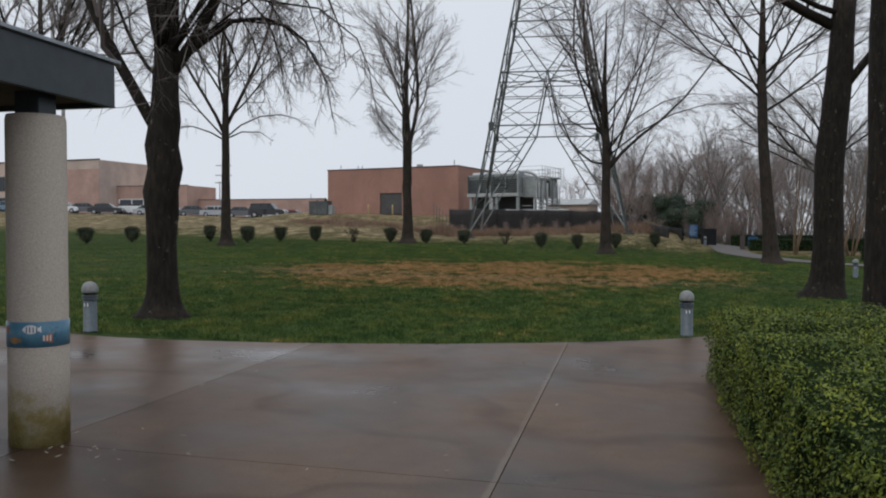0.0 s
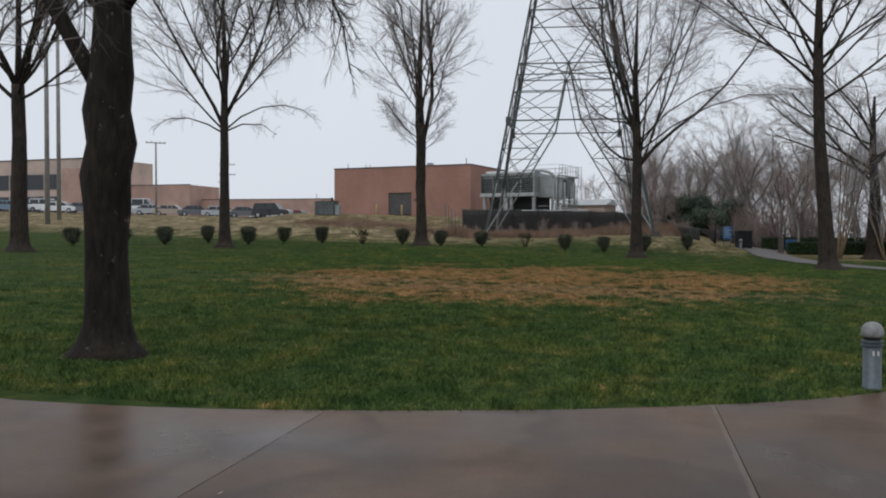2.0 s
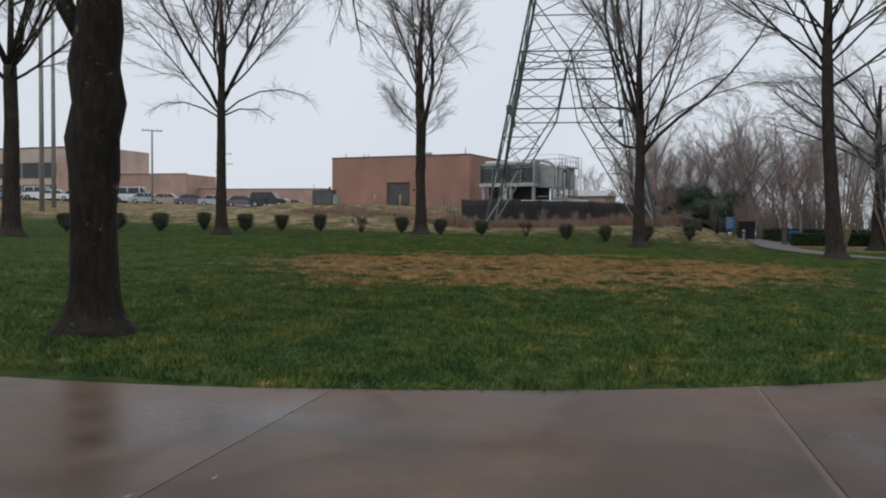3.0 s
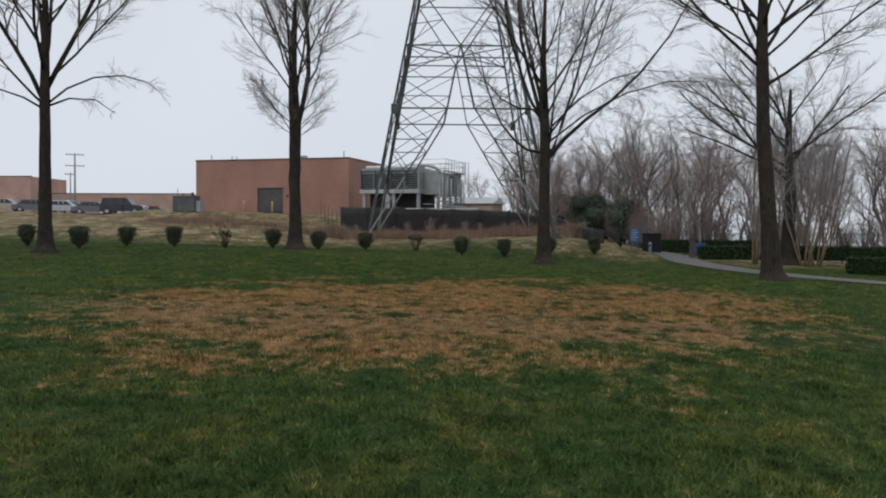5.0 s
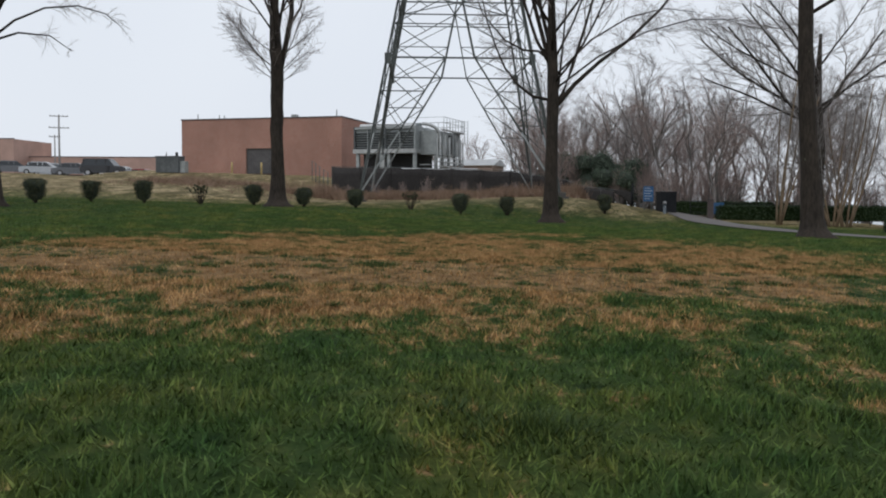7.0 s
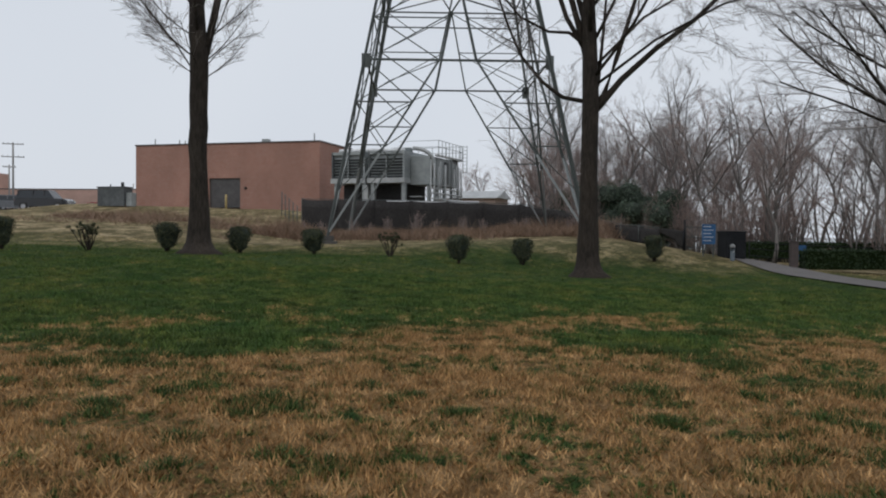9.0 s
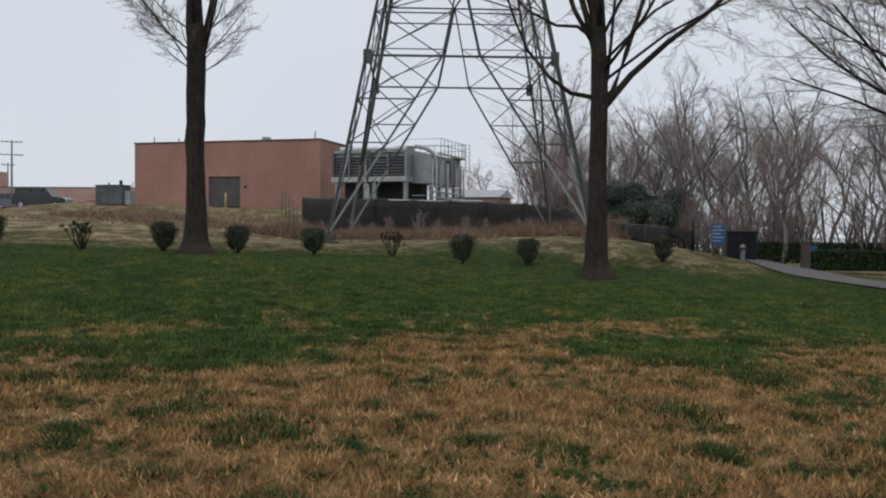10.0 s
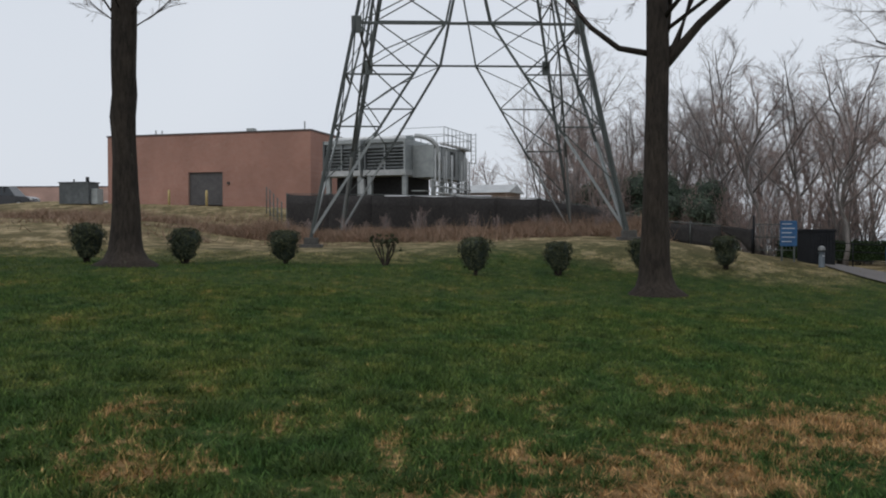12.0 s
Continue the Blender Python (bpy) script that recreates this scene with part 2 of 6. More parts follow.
M["far_bark_hazed"] = surf("far_bark_hazed", (0.13, 0.12, 0.112), (0.25, 0.228, 0.215), 9, 0.5, 0.85, stretch=(1, 1, 0.2), relief=0.3)
M["far_twig_hazed"] = surf("far_twig_hazed", (0.22, 0.20, 0.195), (0.36, 0.33, 0.32), 2, 0.2, 0.85, relief=0)
M["red_twig_hazed"] = surf("red_twig_hazed", (0.25, 0.185, 0.165), (0.38, 0.29, 0.26), 2, 0.2, 0.85, relief=0)

# leaves, one shade to each; the evergreen's is paled to carry haze
for key, dark, light in (("hedge_leaf", (0.014, 0.034, 0.005), (0.190, 0.232, 0.030)), ("shrub_leaf", (0.024, 0.032, 0.017), (0.085, 0.092, 0.046)),
                         ("far_leaf", (0.012, 0.028, 0.012), (0.040, 0.066, 0.026)), ("pine_leaf_hazed", (0.055, 0.085, 0.06), (0.115, 0.15, 0.11)),
                         ("tuft_leaf", (0.024, 0.048, 0.011), (0.078, 0.118, 0.030)),
                         ("weed_leaf", (0.14, 0.092, 0.066), (0.36, 0.245, 0.175))):
    m, nt, b = blank(key)
    info = nt.nodes.new("ShaderNodeNewGeometry")
    isl = ramp(nt, info.outputs["Random Per Island"], [(0, dark), (1, light)])
    # young yellowish shoots stand in patches on the clipped hedge
    young = [(0.36, (0.50, 0.62, 0.75)), (0.5, (1.0, 1.0, 1.0)), (0.64, (1.40, 1.28, 1.0))] if key == "hedge_leaf" else [(0.3, (0.7, 0.75, 0.7)), (0.7, (1.25, 1.2, 1.2))]
    pat = ramp(nt, grain(nt, 2.5, 3, 0.6), young)
    nt.links.new(blend(nt, 1.0, isl, pat, "MULTIPLY"), b.inputs["Base Color"])
    b.inputs["Roughness"].default_value = 0.5 if key == "hedge_leaf" else 0.65
    b.inputs["Specular IOR Level"].default_value = 0.22
    M[key] = m
# hedge core coloured near black, as the shade seen in gaps between leaves
M["shade_core"] = surf("shaded_inner_foliage", (0.010, 0.017, 0.007), (0.024, 0.036, 0.014), 20, 2, 0.95, relief=0.5)

# core of shrubs and evergreens, greyed and lifted for the haze
M["bush_core"] = surf("grey_green_inner_foliage", (0.022, 0.032, 0.023), (0.045, 0.060, 0.044), 9, 1.5, 0.95, relief=0.5)
M["shade_core"].node_tree.nodes["Principled BSDF"].inputs["Specular IOR Level"].default_value = 0.0

M["steel_tower"] = surf("weathered_galvanised_steel", (0.075, 0.088, 0.084), (0.145, 0.160, 0.155), 3, 0.4, 0.65, 0.2, 0.1)
M["steel"] = surf("grey_sheet_steel", (0.29, 0.315, 0.315), (0.40, 0.425, 0.425), 2.5, 0.5, 0.5, 0.2, 0.05)
M["steel_dark"] = surf("dark_louvre_steel", (0.075, 0.085, 0.088), (0.14, 0.15, 0.155), 3, 0.6, 0.6, 0.3, 0.05)
M["pipe"] = surf("pale_pipe_lagging", (0.36, 0.38, 0.38), (0.52, 0.53, 0.53), 3, 0.8, 0.45, 0.1, 0.05)
M["dark_void"] = surf("dark_metal_and_shade", (0.012, 0.012, 0.013), (0.035, 0.035, 0.037), 5, 1, 0.7)
# black cloth lifted towards grey, with distance haze in its colour
M["screen"] = surf("black_fence_screen", (0.034, 0.032, 0.032), (0.066, 0.062, 0.060), 8, 0.7, 0.9, relief=0.4, depth=0.02)
M["fascia"] = surf("blue_grey_metal_fascia", (0.022, 0.031, 0.039), (0.036, 0.048, 0.058), 8, 0.9, 0.38, 0.3, 0.05)
M["soffit"] = surf("weathered_soffit", (0.055, 0.048, 0.036), (0.10, 0.088, 0.066), 9, 0.9, 0.8)
M["roof_metal"] = surf("pale_roof_sheet", (0.20, 0.22, 0.245), (0.30, 0.325, 0.35), 7, 0.8, 0.3, 0.4, 0.05)
M["bollard"] = surf("blue_grey_painted_metal", (0.085, 0.108, 0.125), (0.125, 0.152, 0.172), 25, 3, 0.5, 0.2, 0.1)
M["bollard_cap"] = surf("pale_grey_cast_cap", (0.19, 0.195, 0.195), (0.29, 0.295, 0.29), 30, 4, 0.5, 0.1, 0.1)
M["white"] = surf("white_paint", (0.66, 0.67, 0.68), (0.80, 0.80, 0.80), 12, 2, 0.5, relief=0.05)
M["blue_band"] = surf("blue_painted_tile", (0.055, 0.17, 0.27), (0.11, 0.26, 0.36), 14, 5, 0.35, relief=0.1)
M["orange"] = surf("orange_paint", (0.42, 0.12, 0.05), (0.55, 0.2, 0.08), 20, 5, 0.45, relief=0.05)
M["ochre"] = surf("ochre_paint", (0.26, 0.14, 0.05), (0.36, 0.21, 0.09), 20, 5, 0.45, relief=0.05)
M["navy"] = surf("dark_blue_paint", (0.02, 0.04, 0.09), (0.04, 0.06, 0.12), 20, 5, 0.45, relief=0.05)
M["footing"] = surf("stained_footing_concrete", (0.055, 0.052, 0.048), (0.12, 0.115, 0.105), 20, 1.5, 0.85)
M["litter"] = surf("dead_leaf", (0.24, 0.20, 0.15), (0.42, 0.38, 0.32), 40, 4, 0.7)
M["concrete"] = surf("grey_concrete", (0.18, 0.175, 0.165), (0.30, 0.295, 0.28), 25, 1.5, 0.85)
M["path"] = surf("damp_asphalt_path", (0.105, 0.094, 0.088), (0.165, 0.150, 0.142), 30, 0.6, 0.85, where="Position")
M["asphalt"] = surf("car_park_asphalt", (0.07, 0.07, 0.07), (0.12, 0.12, 0.12), 20, 0.4, 0.6, where="Position")
M["beige"] = surf("beige_stucco_wall", (0.46, 0.355, 0.30), (0.56, 0.445, 0.385), 6, 0.25, 0.85, relief=0.1)
M["door"] = surf("grey_roller_door", (0.085, 0.08, 0.082), (0.125, 0.12, 0.12), 4, 0.7, 0.6, 0.2, 0.05)
M["yellow"] = surf("faded_yellow_paint", (0.50, 0.38, 0.16), (0.62, 0.50, 0.24), 15, 2, 0.6)
M["coping"] = surf("dark_roof_coping", (0.06, 0.045, 0.04), (0.10, 0.075, 0.07), 5, 0.6, 0.6)
M["pale_brick"] = surf("pale_weathered_brick", (0.40, 0.255, 0.205), (0.50, 0.33, 0.27), 6, 0.3, 0.85, relief=0.1)
M["wood"] = surf("grey_weathered_wood", (0.22, 0.215, 0.205), (0.34, 0.33, 0.315), 20, 1, 0.85, stretch=(1, 1, 0.1))
M["tan_trunk"] = surf("tan_flaking_bark", (0.14, 0.095, 0.055), (0.26, 0.185, 0.115), 12, 1.5, 0.8, stretch=(1, 1, 0.2))
M["sign_blue"] = surf("blue_sign_enamel", (0.016, 0.085, 0.21), (0.026, 0.115, 0.27), 10, 2, 0.4, relief=0.02)
M["bin"] = surf("dark_grey_plastic", (0.016, 0.017, 0.019), (0.030, 0.032, 0.036), 15, 2, 0.7)
for key in ("bin", "screen"):
    for nd in M[key].node_tree.nodes:
        if nd.type == "BSDF_PRINCIPLED":
            nd.inputs["Specular IOR Level"].default_value = 0.12
M["tyre"] = surf("black_rubber", (0.012, 0.012, 0.012), (0.025, 0.025, 0.025), 20, 3, 0.8)
M["rim"] = surf("alloy_rim", (0.35, 0.35, 0.36), (0.5, 0.5, 0.51), 12, 3, 0.35, 0.7)
M["lamp_lens"] = surf("pale_lamp_lens", (0.5, 0.5, 0.48), (0.65, 0.65, 0.62), 9, 3, 0.25)
M["tail"] = surf("red_lamp_lens", (0.30, 0.02, 0.02), (0.4, 0.04, 0.03), 9, 3, 0.25)
m, nt, b = blank("dark_car_glass")
b.inputs["Base Color"].default_value = (0.02, 0.025, 0.03, 1)
b.inputs["Roughness"].default_value = 0.08
M["glass"] = m
m, nt, b = blank("misty_water")
b.inputs["Base Color"].default_value = (0.25, 0.28, 0.30, 1)
b.inputs["Roughness"].default_value = 0.22
bump(nt, b, grain(nt, 0.8, 4, 0.6, (1, 3, 1)), 0.15, 0.05)
M["water"] = m

# red brick: courses and joints too small to stand proud at that distance
m, nt, b = blank("red_brick_wall")
tc = nt.nodes.new("ShaderNodeTexCoord")
mp = nt.nodes.new("ShaderNodeMapping")
mp.inputs["Rotation"].default_value = (radians(90), 0, 0)
nt.links.new(tc.outputs["Object"], mp.inputs[0])
br = node(nt, "TexBrick", Scale=1.0, Mortar_Size=0.006, Brick_Width=0.22, Row_Height=0.075)
# brick tones raised by about a third: fog painted into the wall colour
br.inputs["Color1"].default_value = (0.31, 0.145, 0.105, 1)
br.inputs["Color2"].default_value = (0.37, 0.185, 0.14, 1)
br.inputs["Mortar"].default_value = (0.40, 0.31, 0.26, 1)
nt.links.new(mp.outputs[0], br.inputs["Vector"])
st = ramp(nt, grain(nt, 0.35, 5, 0.6, (1, 1, 0.6), "Object"), [(0.3, (0.80, 0.80, 0.80)), (0.7, (1.12, 1.12, 1.12))])
nt.links.new(blend(nt, 1.0, br.outputs[0], st, "MULTIPLY"), b.inputs["Base Color"])
b.inputs["Roughness"].default_value = 0.85
M["brick"] = m


def paint(name, rgb):
    m, nt, b = blank(name)
    n = grain(nt, 6, 3, 0.5, None, "Object")
    nt.links.new(ramp(nt, n, [(0.3, tuple(v * 0.85 for v in rgb)), (0.7, tuple(v * 1.1 for v in rgb))]), b.inputs["Base Color"])
    b.inputs["Roughness"].default_value = 0.25
    b.inputs["Coat Weight"].default_value = 0.5
    return m

# ---- building helpers ----


def mesh_of(name, verts, faces, material, smooth=False):
    me = bpy.data.meshes.new(name)
    me.from_pydata(verts, [], faces)
    me.update()
    if material:
        me.materials.append(material)
    if smooth:
        me.polygons.foreach_set("use_smooth", [True] * len(me.polygons))
    return me


def thing(name, place, turn=0.0, label="", category="", group="", kind=""):
    ob = new(name)
    ob.matrix_world = pose(*place, 0, 0, turn)
    ob.empty_display_size = 0.3
    return tagged(ob, label, category, group, kind)


def part(name, bm, material, parent, label="", smooth=False, at=None):
    """Links a bmesh, or a finished mesh, as one mesh object under a thing or a part."""
    if isinstance(bm, bmesh.types.BMesh):
        me = bpy.data.meshes.new(name)
        bm.to_mesh(me)
        bm.free()
        me.materials.append(material)
        if smooth:
            me.polygons.foreach_set("use_smooth", [True] * len(me.polygons))
    else:
        me = bm
    ob = new(name, me)
    ob.parent = parent
    if at is not None:
        ob.matrix_basis = at
    return tagged(ob, label)


def box(x0, x1, y0, y1, z0, z1, bevel=0.0, bm=None):
    bm = bm or bmesh.new()
    r = bmesh.ops.create_cube(bm, size=1)
    bmesh.ops.transform(bm, verts=r["verts"], matrix=Matrix.LocRotScale(((x0 + x1) / 2, (y0 + y1) / 2, (z0 + z1) / 2), None, (x1 - x0, y1 - y0, z1 - z0)))
    if bevel:
        es = list({e for v in r["verts"] for e in v.link_edges})
        bmesh.ops.bevel(bm, geom=es, offset=bevel, segments=2, affect="EDGES", profile=0.6)
    return bm


def lathe(profile, sides=24, bm=None, centre=(0, 0)):
    """A turned body from (radius, height) pairs."""
    bm = bm or bmesh.new()
    rings = []
    for r, z in profile:
        rings.append([bm.verts.new((centre[0] + r * math.cos(2 * math.pi * k / sides), centre[1] + r * math.sin(2 * math.pi * k / sides), z)) for k in range(sides)])
    for a, c in zip(rings, rings[1:]):
        for k in range(sides):
            bm.faces.new((a[k], a[(k + 1) % sides], c[(k + 1) % sides], c[k]))
    bm.faces.new(rings[-1])
    bm.faces.new(list(reversed(rings[0])))
    return bm


def rod_data(pts, radii, sides, verts, faces, ends=True):
    """Adds a tapered tube along points."""
    base = len(verts)
    n = len(pts)
    for i in range(n):
        d = (pts[min(i + 1, n - 1)] - pts[max(i - 1, 0)])
        d.normalize()
        u = d.cross(Vector((0, 0, 1))) if abs(d.z) < 0.95 else d.cross(Vector((1, 0, 0)))
        u.normalize()
        v = d.cross(u)
        for k in range(sides):
            a = 2 * math.pi * k / sides
            verts.append(pts[i] + (u * math.cos(a) + v * math.sin(a)) * radii[i])
    for i in range(n - 1):
        for k in range(sides):
            a, c = base + i * sides + k, base + i * sides + (k + 1) % sides
            faces.append((a, c, c + sides, a + sides))
    if not ends:
        return
    faces.append(tuple(base + (n - 1) * sides + k for k in range(sides)))
    faces.append(tuple(base + k for k in reversed(range(sides))))


def rod(pts, radius, sides, material, name="rod", smooth=True):
    v, f = [], []
    rod_data([Vector(p) for p in pts], [radius] * len(pts) if isinstance(radius, (int, float)) else radius, sides, v, f)
    return mesh_of(name, v, f, material, smooth)


def smooth01(a, b, v):
    t = min(max((v - a) / (b - a), 0.0), 1.0)
    return t * t * (3 - 2 * t)


def fall(x, y):
    return -0.0283 * (min(max(x, -150), 60) + 4) + 0.10 * smooth01(60, 95, y)


def height(x, y):
    """The lie of the land: a flat lawn, a bank with the pylon on it, a car park above it, low ground by the path."""
    rise = 47 + 11 * smooth01(-14, -2, x)
    z = 0.38 * smooth01(rise, rise + 17, y) * (0.3 + 0.7 * smooth01(12, 2, x))
    z += 0.14 * smooth01(36, 52, y) * smooth01(3, 7, x)
    west = smooth01(11, 1, x)
    z += west * (0.45 + 0.3 * smooth01(-14, 0, x)) * smooth01(67, 76, y)
    z += west * (0.35 * smooth01(76, 90, y) + 1.35 * (1 - 0.36 * smooth01(-38, -46, x)) * smooth01(90, 107, y))
    z += 0.35 * smooth01(-16, -24, x) * smooth01(-46, -40, x) * smooth01(66, 84, y) * smooth01(112, 100, y)
    z += 0.10 * smooth01(-44, -39, x) * smooth01(100, 108, y) * west
    z -= 4.0 * smooth01(22, 40, x) * smooth01(60, 90, y)
    # the whole site falls gently towards the lake, but for the levelled ground round the tower
    level = smooth01(68, 78, y) * smooth01(100, 90, y) * smooth01(-24, -15, x) * smooth01(6, 0, x)
    return z + fall(x, y) * (1 - level) + 0.08 * level


EDGE = [(-40, 34), (-22, 24.5), (-16, 20.4), (-12, 17.6), (-10, 16.4), (-8.5, 15.8), (-7.0, 15.62), (-6.05, 15.72), (-5.2, 15.88), (-3.85, 16.29), (-2.5, 16.8), (-1.55, 17.26), (-0.5, 17.86), (0.4, 18.5), (1.1, 19.15), (2.05, 20.1), (5, 23.4), (9, 28.5), (14, 36), (20, 44)]


def plaza_edge(x):
    for (x0, y0), (x1, y1) in zip(EDGE, EDGE[1:]):
        if x <= x1:
            return y0 + (y1 - y0) * (x - x0) / (x1 - x0)
    return EDGE[-1][1]


def on_plaza(x, y):
    return y < plaza_edge(x) and y > -14 and -24 < x < 9


# ---- ground: one sheet to the horizon ----
xs = [-3000, -1500, -700, -400, -250, -180, -140, -115] + list(np.arange(-100, -14, 1.5)) + list(np.arange(-14, 9, 0.25)) + list(np.arange(9, 24, 0.5)) + list(np.arange(24, 60, 1.5)) + [70, 90, 120, 180, 300, 600, 1500, 3000]
ys = [-3000, -1200, -500, -200, -100, -50, -25, -14.5, -13.5, -6, 0, 6, 11, 13] + list(np.arange(14, 24, 0.2)) + list(np.arange(24, 60, 1.0)) + list(np.arange(60, 125, 0.8)) + [130, 140, 160, 200, 300, 500, 1000, 2000, 4000]
verts, faces = [], []
for y in ys:
    for x in xs:
        rough = 0.02 * noise.noise(Vector((x * 0.6, y * 0.6, 0))) if abs(x) < 100 and 18 < y < 125 else 0
        bank = 0.12 * noise.noise(Vector((x * 0.22, y * 0.3, 3))) * smooth01(76, 88, y) * smooth01(2, -4, x) if y < 112 else 0
        verts.append((x, y, height(x, y) + rough + bank - (0.12 if on_plaza(x, y + 0.12) else 0)))
nx = len(xs)
for j in range(len(ys) - 1):
    for i in range(nx - 1):
        a = j * nx + i
        faces.append((a, a + 1, a + nx + 1, a + nx))
ground = new("ground", mesh_of("ground", verts, faces, M["lawn"], True))
tagged(ground, "damp winter lawn with a straw-coloured dead patch", "lawn", kind="structure")

# misty lake below the woods
v = [(26, 96, -4.2), (2500, 70, -4.2), (2500, 4000, -4.2), (20, 4000, -4.2)]
tagged(new("water", mesh_of("water", v, [(0, 1, 2, 3)], M["water"])), "pale misty lake behind the bare trees", "water", kind="structure")

# asphalt path that winds down to the gate
PATHLINE = [(30.6, 40), (20.6, 45.2), (13.6, 50.5), (10.4, 55.5), (8.6, 61), (7.5, 66.5), (7.25, 72), (7.9, 79), (9.4, 86), (11.9, 96), (15, 112)]
verts, faces = [], []
dense = []
for (a, c) in zip(PATHLINE, PATHLINE[1:]):
    for k in range(6):
        dense.append((a[0] + (c[0] - a[0]) * k / 6, a[1] + (c[1] - a[1]) * k / 6))
for i, (x, y) in enumerate(dense):
    p, q = Vector(dense[max(i - 2, 0)]), Vector(dense[min(i + 2, len(dense) - 1)])
    side = (q - p).normalized()
    side = Vector((side.y, -side.x))
    for s in (-1.25, -0.4, 0.4, 1.25):
        X, Y = x + side.x * s, y + side.y * s
        verts.append((X, Y, height(X, Y) + (0.075 if abs(s) < 1 else 0.05)))
for i in range(len(dense) - 1):
    for k in range(3):
        a = i * 4 + k
        faces.append((a, a + 1, a + 5, a + 4))
tagged(new("path", mesh_of("path", verts, faces, M["path"], True)), "damp grey asphalt footpath curving past clipped hedges", "path", kind="structure")

# car park on the higher ground
verts, faces = [], []
for j, y in enumerate(np.linspace(104.5, 150, 14)):
    for i, x in enumerate(np.linspace(-110, -41, 24)):
        verts.append((x, y, height(x, y) + 0.05))
for j in range(13):
    for i in range(23):
        a = j * 24 + i
        faces.append((a, a + 1, a + 25, a + 24))
tagged(new("road", mesh_of("road", verts, faces, M["asphalt"])), "wet asphalt car park with rows of parked cars", "car park", kind="structure")

# ---- bare trees ----


def grow(bins, p, d, length, r, level, depth, rng, lift, droop, counts, wig=0.16):
    """One branch and, from it, the next order of branches; bins[level] collects (verts, faces)."""
    segs = (7, 5, 2, 1, 1)[level]
    pts, rad, dirs = [p.copy()], [r], [d.copy()]
    tip = (0.42, 0.32, 0.3, 0.35, 0.5)[level]
    q, e = p.copy(), d.copy()
    if level == 0:
        wig, keep = wig * 0.45, wig
    else:
        keep = wig
    for i in range(segs):
        f = (i + 1) / segs
        e = e + Vector((rng.gauss(0, wig), rng.gauss(0, wig), rng.gauss(0, wig * 0.7))) + Vector((0, 0, lift[level] - droop * f * (level > 1)))
        e.normalize()
        q = q + e * (length / segs)
        pts.append(q.copy())
        rad.append(r * (1 - (1 - tip) * f))
        dirs.append(e.copy())
    v, fc = bins[level]
    if level > 2:
        # the finest order: a three-sided spike
        side = d.cross(Vector((0.3, 0.2, 1))).normalized() * r
        o = len(v)
        other = d.cross(side)
        v.extend((p + side, p - side * 0.5 + other * 0.87, p - side * 0.5 - other * 0.87, q))
        fc.extend(((o, o + 1, o + 3), (o + 1, o + 2, o + 3), (o + 2, o, o + 3)))
        return
    rod_data(pts, rad, (9, 6, 3, 3, 3)[level], v, fc, level == 0)
    if level + 1 >= depth:
        return
    n = counts[level]
    for k in range(n):
        f = 0.22 + 0.78 * (k + rng.random()) / n
        i = min(int(f * segs), segs - 1)
        g = f * segs - i
        start = pts[i].lerp(pts[i + 1], g)
        axis = dirs[i + 1]
        side = Vector((rng.gauss(0, 1), rng.gauss(0, 1), rng.gauss(0, 0.6)))
        side -= axis * side.dot(axis)
        side.normalize()
        spread = math.radians(rng.uniform(20, 46))
        cd = axis * math.cos(spread) + side * math.sin(spread)
        grow(bins, start, cd, length * rng.uniform(0.32, 0.58) * (1.1 - 0.45 * f), max(rad[i] * rng.uniform(0.4, 0.6), 0.006 if level < 2 else 0.0042), level + 1, depth, rng, lift, droop, counts, keep)


def trunk_mesh(path, radii, sides, material, rng, flare=0.5, burls=()):
    """A trunk with root flare, ribs and burls."""
    verts, faces = [], []
    n = len(path)
    roots = [rng.uniform(0, 6.28) for _ in range(5)]
    rings = []
    steps = 22
    for s in range(steps + 1):
        f = s / steps
        f = f ** 1.5 if n > 1 else f
        g = f * (n - 1)
        i = min(int(g), n - 2)
        t = g - i
        c = Vector(path[i]).lerp(Vector(path[i + 1]), t)
        r = radii[i] * (1 - t) + radii[i + 1] * t
        ring = []
        for k in range(sides):
            a = 2 * math.pi * k / sides
            z = c.z
            fl = 0.10 * math.exp(-max(z, 0) / 1.2) + flare * math.exp(-max(z, 0) / 0.18) * (0.85 + 0.65 * max(math.cos(a * 1 - roots[0]), math.cos(a - roots[1]), math.cos(a - roots[2]), math.cos(a - roots[3])))
            lump = 0.05 * noise.noise(Vector((math.cos(a) * 2 + roots[4], math.sin(a) * 2, z * 1.1))) + 0.02 * noise.noise(Vector((math.cos(a) * 6, math.sin(a) * 6 + roots[4], z * 2.5)))
            bb = sum(h * max(0.0, math.cos(a - az)) ** 3 * math.exp(-((z - bz) / w) ** 2) for az, bz, w, h in burls)
            rr = r * (1 + fl) * (1 + 1.6 * lump) + bb
            ring.append(len(verts))
            verts.append((c.x + rr * math.cos(a), c.y + rr * math.sin(a), c.z))
        rings.append(ring)
    for a, c in zip(rings, rings[1:]):
        for k in range(sides):
            faces.append((a[k], a[(k + 1) % sides], c[(k + 1) % sides], c[k]))
    faces.append(tuple(rings[-1]))
    return mesh_of("trunk", verts, faces, material, True)


